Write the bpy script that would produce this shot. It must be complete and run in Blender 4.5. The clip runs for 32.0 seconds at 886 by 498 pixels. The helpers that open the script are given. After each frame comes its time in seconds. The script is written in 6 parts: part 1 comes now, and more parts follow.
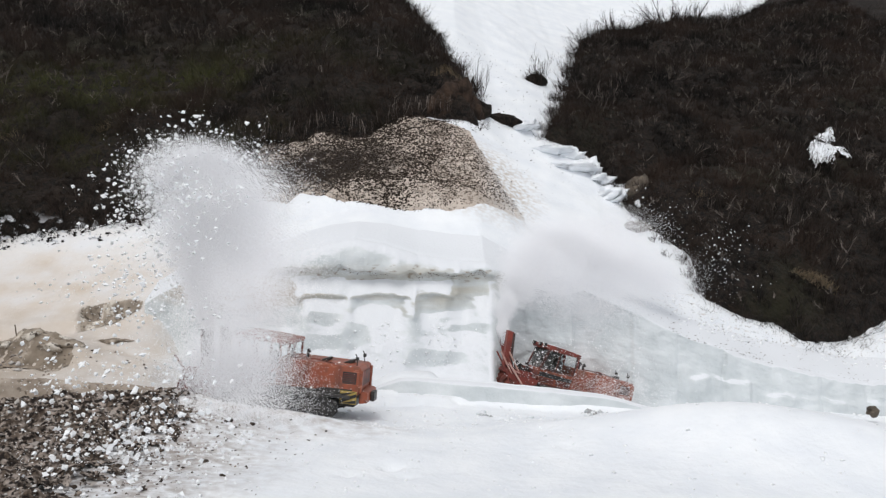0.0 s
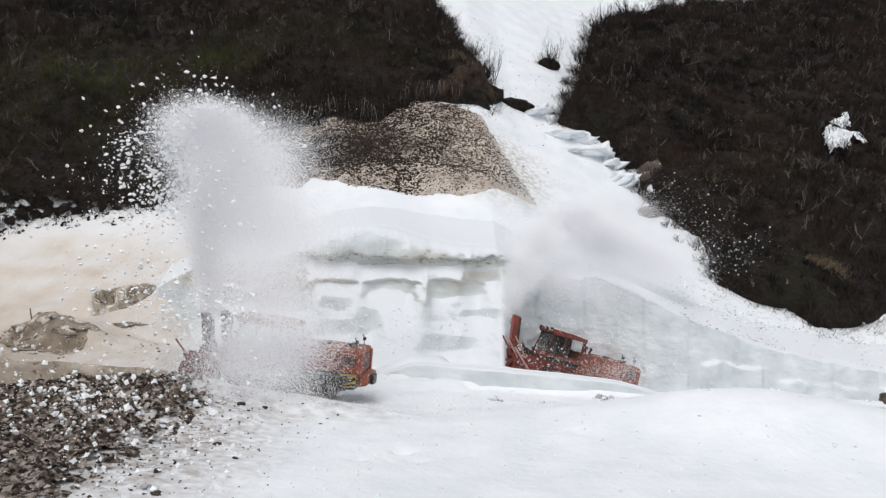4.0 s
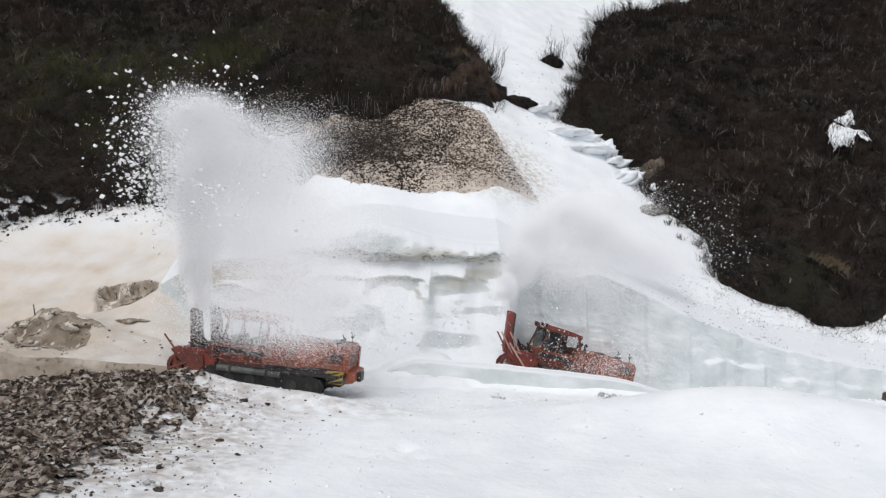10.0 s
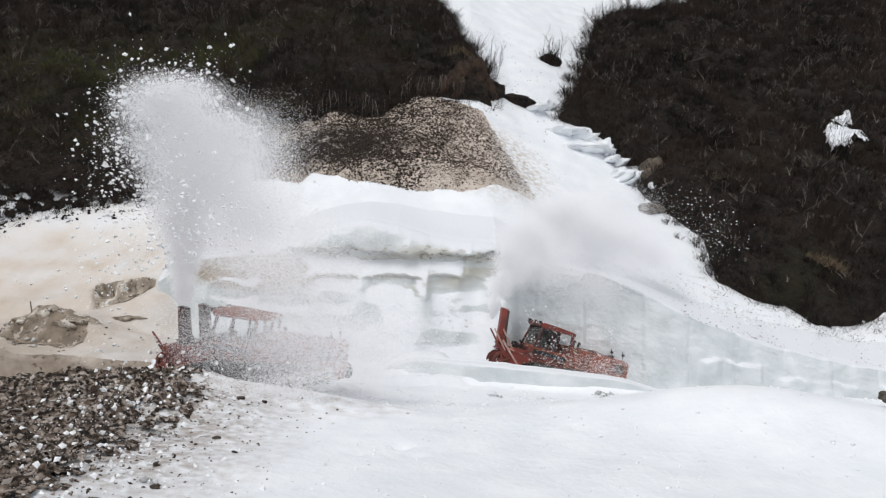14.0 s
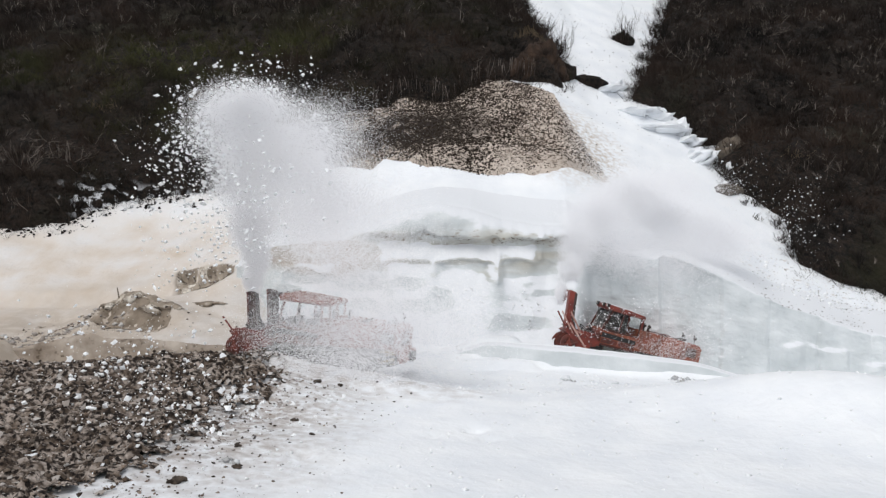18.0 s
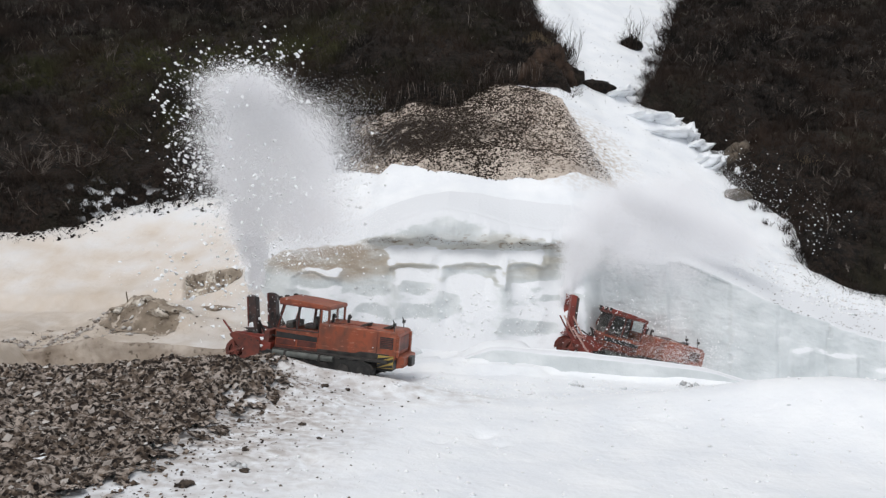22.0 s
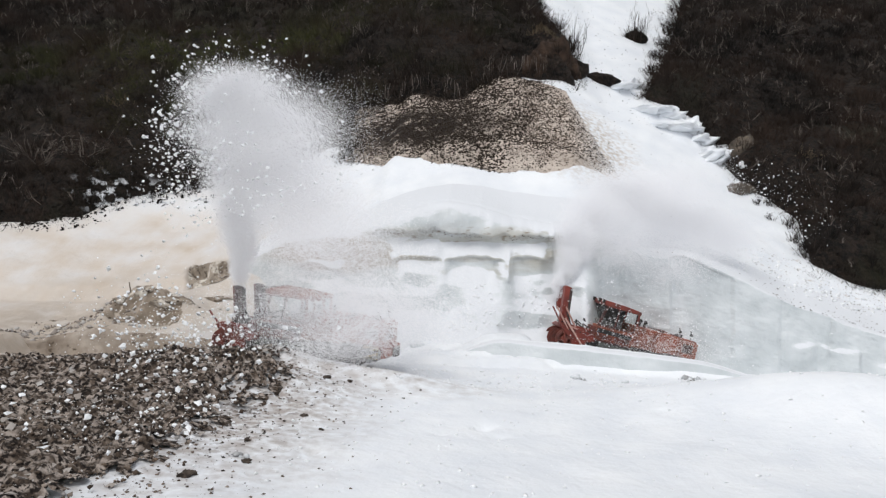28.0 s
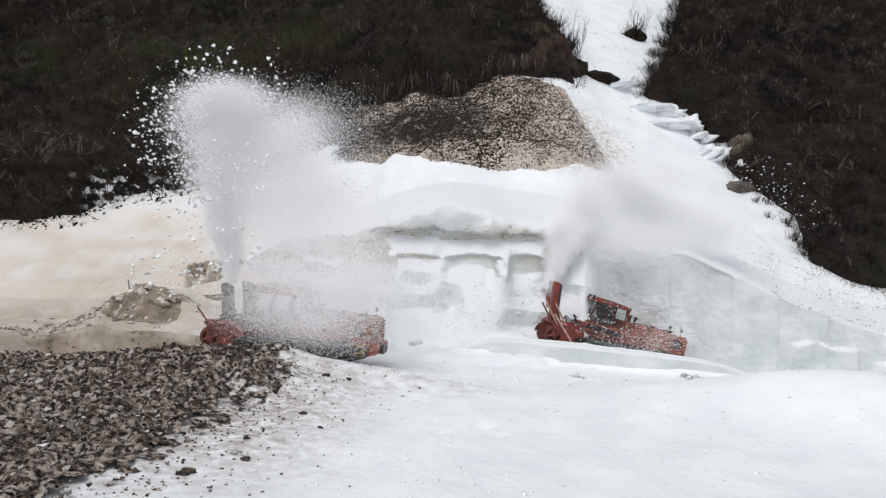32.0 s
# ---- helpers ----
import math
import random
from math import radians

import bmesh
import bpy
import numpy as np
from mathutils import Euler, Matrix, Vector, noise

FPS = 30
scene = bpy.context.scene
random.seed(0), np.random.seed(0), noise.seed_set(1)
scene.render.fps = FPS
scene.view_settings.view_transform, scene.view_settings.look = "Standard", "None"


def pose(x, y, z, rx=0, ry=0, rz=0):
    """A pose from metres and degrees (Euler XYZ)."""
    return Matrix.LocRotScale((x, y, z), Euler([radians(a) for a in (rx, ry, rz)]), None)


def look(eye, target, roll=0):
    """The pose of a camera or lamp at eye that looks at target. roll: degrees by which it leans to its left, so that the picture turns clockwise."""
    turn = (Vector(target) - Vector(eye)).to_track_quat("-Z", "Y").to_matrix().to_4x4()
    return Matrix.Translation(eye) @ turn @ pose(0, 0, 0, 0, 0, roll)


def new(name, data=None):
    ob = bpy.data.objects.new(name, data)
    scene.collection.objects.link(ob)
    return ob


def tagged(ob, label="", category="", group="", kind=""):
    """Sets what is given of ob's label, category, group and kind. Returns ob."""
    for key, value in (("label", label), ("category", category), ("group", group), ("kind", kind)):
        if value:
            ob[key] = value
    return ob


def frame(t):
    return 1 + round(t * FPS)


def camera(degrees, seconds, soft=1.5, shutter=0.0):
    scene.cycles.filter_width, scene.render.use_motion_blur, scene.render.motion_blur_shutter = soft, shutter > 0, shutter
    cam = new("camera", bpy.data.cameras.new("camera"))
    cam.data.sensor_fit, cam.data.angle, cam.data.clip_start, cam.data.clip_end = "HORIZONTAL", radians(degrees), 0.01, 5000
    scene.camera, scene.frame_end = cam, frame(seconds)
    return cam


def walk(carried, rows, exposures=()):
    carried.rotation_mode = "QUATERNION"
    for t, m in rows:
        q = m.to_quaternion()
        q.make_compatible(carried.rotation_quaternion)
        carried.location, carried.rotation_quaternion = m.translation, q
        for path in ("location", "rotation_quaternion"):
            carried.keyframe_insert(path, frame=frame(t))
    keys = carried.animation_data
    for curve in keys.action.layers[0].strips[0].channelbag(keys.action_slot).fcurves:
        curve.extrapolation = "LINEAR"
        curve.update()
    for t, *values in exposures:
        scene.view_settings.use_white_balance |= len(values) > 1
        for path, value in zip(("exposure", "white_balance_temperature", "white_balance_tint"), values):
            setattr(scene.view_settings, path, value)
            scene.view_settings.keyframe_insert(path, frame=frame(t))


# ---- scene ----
# One fixed standpoint on the opposite snow bank; the camera only turns.
EYE = Vector((0.0, 0.0, 6.2))
TURNS = [  # seconds, degrees to the right, degrees up, lean
    (0, 1.04, 1.50, -0.44), (0.5, 1.08, 1.31, -0.45), (1, 0.94, 1.07, -0.42), (1.5, 0.59, 0.98, -0.42),
    (2, 0.57, 0.86, -0.39), (2.5, 0.31, 0.65, -0.38), (3, 0.25, 0.53, -0.41), (3.5, 0.25, 0.44, -0.31),
    (5.5, 0.17, 0.54, -0.30), (6, 0.01, 0.54, -0.03), (6.5, -0.01, 0.46, -0.09), (7, -0.01, 0.27, -0.22),
    (7.5, 0.06, 0.10, -0.22), (8, 0.04, 0.15, -0.12), (8.5, 0.01, 0.12, 0.00), (9, -0.00, 0.00, 0.00),
    (9.5, 0.02, 0.06, -0.09), (10, 0.03, 0.28, -0.12), (10.5, 0.05, 0.42, -0.03), (11, 0.07, 0.52, 0.10),
    (11.5, 0.17, 0.45, 0.07), (12, 0.20, 0.30, 0.10), (12.5, 0.25, 0.41, 0.07), (13, 0.25, 0.41, 0.09),
    (13.5, 0.27, 0.27, 0.03), (14, 0.20, 0.15, 0.06), (14.5, -0.02, -0.18, -0.10), (16.5, -2.55, -1.01, 0.02),
    (17, -3.63, -0.96, -0.41), (17.5, -4.25, -0.88, -0.56), (18, -4.83, -0.91, -0.55), (18.5, -5.03, -0.84, -0.58),
    (19, -5.00, -0.84, -0.58), (19.5, -5.19, -0.91, -0.48), (20, -5.34, -0.88, -0.43), (20.5, -5.40, -0.89, -0.45),
    (21, -5.43, -0.88, -0.47), (21.5, -5.35, -0.75, -0.42), (22, -5.37, -0.58, -0.45), (22.5, -5.36, -0.46, -0.43),
    (23, -5.38, -0.49, -0.49), (23.5, -5.28, -0.49, -0.53), (24, -5.26, -0.54, -0.43), (24.5, -5.30, -0.48, -0.35),
    (25, -5.28, -0.52, -0.29), (25.5, -5.15, -0.56, -0.30), (27.5, -5.58, -1.04, 0.02), (28, -5.57, -1.11, -0.08),
    (28.5, -5.53, -1.04, -0.27), (29, -5.53, -0.94, -0.30), (29.5, -5.59, -0.84, -0.22), (30, -5.64, -0.82, -0.19),
    (30.5, -5.67, -0.76, -0.03), (31, -5.69, -0.98, -0.03), (31.5, -5.58, -1.04, -0.13), (32, -5.50, -1.25, -0.06),
]


def facing(right, up, lean):
    a, b = radians(right), radians(up)
    way = Vector((math.sin(a) * math.cos(b), math.cos(a) * math.cos(b), math.sin(b)))
    return look(EYE, EYE + way, lean)


cam = camera(56.98, 32.0, 1.3)
walk(cam, [(t, facing(r, u, q)) for t, r, u, q in TURNS])

# ---- light: bright overcast ----
world = bpy.data.worlds.new("overcast_sky")
scene.world = world
world.use_nodes = True
wt = world.node_tree
sky = wt.nodes.new("ShaderNodeTexSky")
sky.sky_type, sky.sun_disc = "NISHITA", False
sky.sun_elevation, sky.sun_rotation = radians(63), radians(203)
grey = wt.nodes.new("ShaderNodeHueSaturation")
grey.inputs["Saturation"].default_value = 0.21
wt.links.new(sky.outputs[0], grey.inputs["Color"])
wt.links.new(grey.outputs[0], wt.nodes["Background"].inputs[0])
wt.nodes["Background"].inputs[1].default_value = 0.14
sun_data = bpy.data.lights.new("sun", "SUN")
sun_data.energy, sun_data.angle, sun_data.color = 1.5, radians(40), (1.0, 0.97, 0.93)
sun = new("sun", sun_data)
sun.matrix_world = look((-10, -24, 52), (0, 0, 0))
scene.view_settings.exposure = -0.08


# ---- materials ----
def material(name, colours, scale=1.0, detail=8.0, rough=0.8, metal=0.0, bump=0.0, bump_scale=8.0, stops=(0.3, 0.7), bump_dist=0.05):
    """Noise between two colours, fine grain over it, and relief."""
    m = bpy.data.materials.new(name)
    m.use_nodes = True
    nt = m.node_tree
    bs = nt.nodes["Principled BSDF"]
    bs.inputs["Roughness"].default_value, bs.inputs["Metallic"].default_value = rough, metal
    co = nt.nodes.new("ShaderNodeTexCoord")
    nz = nt.nodes.new("ShaderNodeTexNoise")
    nz.inputs["Scale"].default_value, nz.inputs["Detail"].default_value = scale, detail
    nt.links.new(co.outputs["Object"], nz.inputs["Vector"])
    rp = nt.nodes.new("ShaderNodeValToRGB")
    rp.color_ramp.elements[0].position, rp.color_ramp.elements[1].position = stops
    rp.color_ramp.elements[0].color, rp.color_ramp.elements[1].color = (*colours[0], 1), (*colours[1], 1)
    for i, c in enumerate(colours[2:]):
        e = rp.color_ramp.elements.new(stops[0] + (stops[1] - stops[0]) * (i + 1) / (len(colours) - 1))
        e.color = (*c, 1)
    nt.links.new(nz.outputs["Fac"], rp.inputs["Fac"])
    nt.links.new(rp.outputs["Color"], bs.inputs["Base Color"])
    if bump:
        n2 = nt.nodes.new("ShaderNodeTexNoise")
        n2.inputs["Scale"].default_value, n2.inputs["Detail"].default_value = bump_scale, 6.0
        nt.links.new(co.outputs["Object"], n2.inputs["Vector"])
        bp = nt.nodes.new("ShaderNodeBump")
        bp.inputs["Strength"].default_value, bp.inputs["Distance"].default_value = bump, bump_dist
        nt.links.new(n2.outputs["Fac"], bp.inputs["Height"])
        nt.links.new(bp.outputs["Normal"], bs.inputs["Normal"])
    return m


def over(m, colour, kind, scale, lo, hi, stretch=(1, 1, 1), region=None):
    """Lay a second colour over a material where a noise passes a threshold, within a region (centre, radii) if given."""
    nt = m.node_tree
    bs = nt.nodes["Principled BSDF"]
    was = bs.inputs["Base Color"].links[0].from_socket
    co = nt.nodes.new("ShaderNodeTexCoord")
    mp = nt.nodes.new("ShaderNodeMapping")
    mp.inputs["Scale"].default_value = stretch
    nt.links.new(co.outputs["Object"], mp.inputs["Vector"])
    if kind == "spots":
        nz = nt.nodes.new("ShaderNodeTexVoronoi")
        nz.inputs["Scale"].default_value = scale
        out = nz.outputs["Distance"]
    else:
        nz = nt.nodes.new("ShaderNodeTexNoise")
        nz.inputs["Scale"].default_value, nz.inputs["Detail"].default_value = scale, 7.0
        out = nz.outputs["Fac"]
    nt.links.new(mp.outputs[0], nz.inputs["Vector"])
    rg = nt.nodes.new("ShaderNodeMapRange")
    rg.inputs["From Min"].default_value, rg.inputs["From Max"].default_value = lo, hi
    nt.links.new(out, rg.inputs["Value"])
    fac = rg.outputs[0]
    if region:
        (cx, cy, cz), (rx, ry, rz), soft = region
        m2 = nt.nodes.new("ShaderNodeMapping")
        m2.vector_type = "POINT"
        m2.inputs["Scale"].default_value = (1 / rx, 1 / ry, 1 / rz)
        m2.inputs["Location"].default_value = (-cx / rx, -cy / ry, -cz / rz)
        nt.links.new(co.outputs["Object"], m2.inputs["Vector"])
        ln = nt.nodes.new("ShaderNodeVectorMath")
        ln.operation = "LENGTH"
        nt.links.new(m2.outputs[0], ln.inputs[0])
        wob = nt.nodes.new("ShaderNodeTexNoise")
        wob.inputs["Scale"].default_value, wob.inputs["Detail"].default_value = 0.35, 5.0
        nt.links.new(co.outputs["Object"], wob.inputs["Vector"])
        ad = nt.nodes.new("ShaderNodeMath")
        ad.operation = "MULTIPLY_ADD"
        ad.inputs[1].default_value = 0.7
        nt.links.new(wob.outputs["Fac"], ad.inputs[0])
        nt.links.new(ln.outputs["Value"], ad.inputs[2])
        r2 = nt.nodes.new("ShaderNodeMapRange")
        r2.inputs["From Min"].default_value, r2.inputs["From Max"].default_value = 1.35 + soft, 1.35 - soft
        nt.links.new(ad.outputs[0], r2.inputs["Value"])
        mu = nt.nodes.new("ShaderNodeMath")
        mu.operation = "MULTIPLY"
        nt.links.new(fac, mu.inputs[0])
        nt.links.new(r2.outputs[0], mu.inputs[1])
        fac = mu.outputs[0]
    mx = nt.nodes.new("ShaderNodeMix")
    mx.data_type = "RGBA"
    nt.links.new(fac, mx.inputs[0])
    nt.links.new(was, mx.inputs[6])
    mx.inputs[7].default_value = (*colour, 1)
    nt.links.new(mx.outputs[2], bs.inputs["Base Color"])
    return m


def islands(name, colours, rough=0.85, spread=0.0):
    """A colour for each loose piece of a mesh, picked at random between the given ones."""
    m = bpy.data.materials.new(name)
    m.use_nodes = True
    nt = m.node_tree
    bs = nt.nodes["Principled BSDF"]
    bs.inputs["Roughness"].default_value = rough
    ge = nt.nodes.new("ShaderNodeNewGeometry")
    rp = nt.nodes.new("ShaderNodeValToRGB")
    rp.color_ramp.elements[0].color, rp.color_ramp.elements[1].color = (*colours[0], 1), (*colours[-1], 1)
    for i, c in enumerate(colours[1:-1]):
        rp.color_ramp.elements.new((i + 1) / (len(colours) - 1)).color = (*c, 1)
    nt.links.new(ge.outputs["Random Per Island"], rp.inputs["Fac"])
    nt.links.new(rp.outputs["Color"], bs.inputs["Base Color"])
    if spread:
        co = nt.nodes.new("ShaderNodeTexCoord")
        nz = nt.nodes.new("ShaderNodeTexNoise")
        nz.inputs["Scale"].default_value, nz.inputs["Detail"].default_value = 0.22, 6.0
        nt.links.new(co.outputs["Object"], nz.inputs["Vector"])
        rg = nt.nodes.new("ShaderNodeMapRange")
        rg.inputs["From Min"].default_value, rg.inputs["From Max"].default_value = 0.32, 0.68
        rg.inputs["To Min"].default_value, rg.inputs["To Max"].default_value = 1 - spread, 1 + spread
        nt.links.new(nz.outputs["Fac"], rg.inputs["Value"])
        mu = nt.nodes.new("ShaderNodeVectorMath")
        mu.operation = "SCALE"
        nt.links.new(rp.outputs["Color"], mu.inputs[0])
        nt.links.new(rg.outputs[0], mu.inputs["Scale"])
        nt.links.new(mu.outputs[0], bs.inputs["Base Color"])
    return m


DUST = ((-26, 45, 3.5), (15, 17, 6.5), 0.4)
SNOW = material("old_snow", [(0.80, 0.83, 0.87), (0.90, 0.92, 0.94)], 0.5, 6, 0.6, bump=0.5, bump_scale=3.0, bump_dist=0.12)
over(SNOW, (0.575, 0.485, 0.395), "noise", 0.5, -0.1, 0.75, region=DUST)
over(SNOW, (0.50, 0.47, 0.45), "noise", 1.6, 0.38, 0.72, region=((-6.5, 33.0, 0.3), (4.5, 2.2, 3), 0.45))
over(SNOW, (0.62, 0.58, 0.55), "noise", 2.2, 0.62, 0.72, (1, 1, 1), region=((24, 52, 2), (14, 6, 5), 0.4))
over(SNOW, (0.56, 0.49, 0.42), "noise", 3.0, 0.42, 0.62, region=((4.0, 58.5, 12.5), (3.6, 6.5, 4.5), 0.45))
over(SNOW, (0.44, 0.375, 0.31), "noise", 1.1, 0.12, 0.55, region=((-24.0, 38.0, 1.5), (8.5, 9.0, 4.0), 0.5))


def whiten_upward(m, colour, lo, hi):
    """Whitens the faces that look up, as lying snow; the steep faces' shade stays in the darker base colour."""
    nt = m.node_tree
    bs = nt.nodes["Principled BSDF"]
    was = bs.inputs["Base Color"].links[0].from_socket
    ge, sp, rg, mx = (nt.nodes.new(k) for k in ("ShaderNodeNewGeometry", "ShaderNodeSeparateXYZ", "ShaderNodeMapRange", "ShaderNodeMix"))
    mx.data_type = "RGBA"
    nt.links.new(ge.outputs["Normal"], sp.inputs[0])
    rg.inputs["From Min"].default_value, rg.inputs["From Max"].default_value = lo, hi
    nt.links.new(sp.outputs["Z"], rg.inputs["Value"])
    nt.links.new(rg.outputs[0], mx.inputs[0])
    nt.links.new(was, mx.inputs[6])
    mx.inputs[7].default_value = (*colour, 1)
    nt.links.new(mx.outputs[2], bs.inputs["Base Color"])


over(SNOW, (0.11, 0.086, 0.07), "noise", 3.6, 0.545, 0.62, region=((-9.6, 27.5, 0.3), (2.4, 6.0, 4), 0.45))
over(SNOW, (0.40, 0.355, 0.325), "noise", 2.6, 0.30, 0.66, region=((-9.2, 26.0, 0.3), (3.3, 9.0, 4), 0.6))
CUT = material("cut_snow", [(0.57, 0.61, 0.62), (0.77, 0.80, 0.81)], 0.6, 8, 0.6, bump=0.45, bump_scale=6.0, bump_dist=0.08)
over(CUT, (0.52, 0.50, 0.44), "noise", 0.9, 0.36, 0.62, (0.3, 0.3, 1.8), region=((-4, 46, 5.2), (9, 6, 1.3), 0.3))
over(CUT, (0.30, 0.25, 0.19), "noise", 4.0, 0.56, 0.68, (0.5, 0.5, 1.4), region=((-3, 46, 5.95), (8, 6, 0.55), 0.25))
over(CUT, (0.40, 0.335, 0.265), "noise", 2.0, 0.22, 0.55, (0.35, 0.35, 1.2), region=((-11, 46, 5.2), (4, 6, 1.1), 0.25))
# orientation tint: upward faces white, steep faces keep a grey that carries their shade
whiten_upward(CUT, (0.77, 0.79, 0.82), 0.36, 0.50)
MUDCUT = material("muddy_cut_snow", [(0.13, 0.10, 0.072), (0.50, 0.43, 0.35)], 1.2, 11, 0.8, bump=0.7, bump_scale=5, bump_dist=0.1)
over(MUDCUT, (0.68, 0.63, 0.56), "noise", 1.1, 0.52, 0.60)
over(MUDCUT, (0.075, 0.055, 0.04), "noise", 4.0, 0.57, 0.64)
TANCUT = material("tan_cut_snow", [(0.21, 0.168, 0.13), (0.41, 0.35, 0.29)], 1.0, 10, 0.85, bump=0.5, bump_scale=4, bump_dist=0.08)
over(TANCUT, (0.12, 0.09, 0.065), "noise", 3.5, 0.58, 0.66)
over(TANCUT, (0.52, 0.46, 0.40), "noise", 0.8, 0.45, 0.75)
OLIVE = material("brown_earth_and_lip_shade", [(0.14, 0.11, 0.08), (0.30, 0.245, 0.19)], 1.4, 10, 0.9, bump=0.6, bump_scale=5, bump_dist=0.08)
over(OLIVE, (0.46, 0.40, 0.34), "noise", 1.6, 0.56, 0.66)
SPOIL = material("muddy_snow", [(0.019, 0.012, 0.009), (0.33, 0.275, 0.235), (0.057, 0.041, 0.030), (0.145, 0.11, 0.085)], 3.2, 13, 0.92, bump=1.0, bump_scale=8, stops=(0.32, 0.72), bump_dist=0.12)
over(SPOIL, (0.43, 0.37, 0.325), "noise", 2.6, 0.46, 0.62, (1.0, 1.6, 1.0))
over(SPOIL, (0.014, 0.0095, 0.0075), "noise", 6.0, 0.50, 0.57)
CLODS = islands("mud_clods", [(0.023, 0.015, 0.010), (0.136, 0.10, 0.075), (0.027, 0.019, 0.013), (0.25, 0.195, 0.152), (0.037, 0.025, 0.018), (0.185, 0.135, 0.10), (0.024, 0.016, 0.011), (0.36, 0.30, 0.25), (0.042, 0.029, 0.02), (0.62, 0.6, 0.58)], 0.85, 0.35)
DEBRIS = material("dirty_avalanche_snow", [(0.42, 0.355, 0.30), (0.66, 0.575, 0.50)], 0.6, 8, 0.9, bump=0.8, bump_scale=4, bump_dist=0.15)
over(DEBRIS, (0.05, 0.036, 0.027), "noise", 5.5, 0.52, 0.60, (1.5, 0.8, 0.8), region=((-6.5, 60, 14), (8.0, 9.0, 7.0), 0.4))
over(DEBRIS, (0.024, 0.016, 0.012), "noise", 1.5, 0.33, 0.48, region=((-6.4, 59.0, 13.0), (5.6, 3.8, 2.4), 0.3))
over(DEBRIS, (0.17, 0.125, 0.095), "noise", 4.2, 0.53, 0.62, (1.0, 0.6, 1.2), region=((2.5, 59.5, 13.0), (5.0, 8.0, 7.0), 0.4))
over(DEBRIS, (0.84, 0.86, 0.88), "noise", 3.4, 0.30, 0.62, region=((7.9, 58.0, 13.0), (2.7, 9.0, 8.0), 0.7))
DEBRIS_CLODS = islands("earth_crumbs", [(0.022, 0.016, 0.012), (0.05, 0.037, 0.028), (0.03, 0.022, 0.017), (0.09, 0.07, 0.055)])
BROWN_CRUMBS = islands("brown_crumbs", [(0.05, 0.036, 0.027), (0.15, 0.112, 0.085), (0.085, 0.062, 0.047), (0.22, 0.17, 0.135)])
EARTH = material("heath_earth", [(0.0049, 0.0032, 0.0022), (0.0155, 0.0096, 0.0061)], 0.35, 10, 0.95, bump=0.9, bump_scale=3, bump_dist=0.3)
over(EARTH, (0.0216, 0.0132, 0.0088), "noise", 5.0, 0.50, 0.62)
over(EARTH, (0.0025, 0.0017, 0.0012), "noise", 2.4, 0.48, 0.58)
over(EARTH, (0.036, 0.026, 0.019), "noise", 13.0, 0.57, 0.65, (1, 1, 0.3))
over(EARTH, (0.0155, 0.0145, 0.0055), "noise", 0.09, 0.56, 0.70)
over(EARTH, (0.75, 0.77, 0.8), "noise", 1.3, 0.53, 0.58, region=((-27.5, 57.3, 8.6), (6.5, 1.6, 2.2), 0.3))
BROWNEARTH = material("brown_earth", [(0.012, 0.008, 0.006), (0.06, 0.037, 0.025)], 1.6, 10, 0.95, bump=0.9, bump_scale=5, bump_dist=0.15)
TWIGS = islands("bare_twigs", [(0.00588, 0.003864, 0.002772), (0.01596, 0.01008, 0.007056), (0.0042, 0.00294, 0.002184), (0.02184, 0.0126, 0.00798), (0.00924, 0.006132, 0.004368), (0.03864, 0.02856, 0.02184), (0.00336, 0.00252, 0.001848), (0.06552, 0.0504, 0.03948), (0.00672, 0.00462, 0.00336)], 0.85, 0.8)
over(TWIGS, (0.0028, 0.0019, 0.0014), "noise", 0.11, 0.50, 0.64)
over(TWIGS, (0.066, 0.068, 0.022), "noise", 0.10, 0.42, 0.58, region=((-24, 70, 18), (20, 14, 12), 0.35))
over(TWIGS, (0.042, 0.026, 0.018), "noise", 0.16, 0.45, 0.66)
PALE = islands("pale_branches", [(0.1, 0.08, 0.065), (0.25, 0.2125, 0.1875), (0.0625, 0.0475, 0.0375), (0.15, 0.1212, 0.1)])
PALESLAB = islands("dirty_snow_slabs", [(0.30, 0.26, 0.23), (0.48, 0.45, 0.42), (0.22, 0.185, 0.16), (0.62, 0.60, 0.58)], 0.85)
RUBBLE = islands("broken_grey_snow", [(0.45, 0.46, 0.47), (0.7, 0.72, 0.74), (0.28, 0.27, 0.26), (0.58, 0.6, 0.62)], 0.7)
MUD = material("frozen_mud", [(0.02, 0.014, 0.010), (0.10, 0.075, 0.057)], 6.0, 9, 0.9, bump=0.9, bump_scale=14, bump_dist=0.04)
STRAW = islands("dry_grass", [(0.20, 0.145, 0.09), (0.34, 0.26, 0.17), (0.13, 0.095, 0.06)])
ROCK = material("dark_rock", [(0.035, 0.03, 0.025), (0.15, 0.12, 0.09)], 1.5, 9, 0.9, bump=0.9, bump_scale=4, bump_dist=0.2)
POWDER = bpy.data.materials.new("blown_powder_snow")
POWDER.use_nodes = True
pn = POWDER.node_tree
pn.nodes.remove(pn.nodes["Principled BSDF"])
dif, tra, mxs = pn.nodes.new("ShaderNodeBsdfDiffuse"), pn.nodes.new("ShaderNodeBsdfTranslucent"), pn.nodes.new("ShaderNodeMixShader")
dif.inputs[0].default_value, tra.inputs[0].default_value = (0.985, 0.985, 0.998, 1), (0.985, 0.985, 0.998, 1)
mxs.inputs[0].default_value = 0.25
pn.links.new(dif.outputs[0], mxs.inputs[1])
pn.links.new(tra.outputs[0], mxs.inputs[2])
pn.links.new(mxs.outputs[0], pn.nodes["Material Output"].inputs[0])
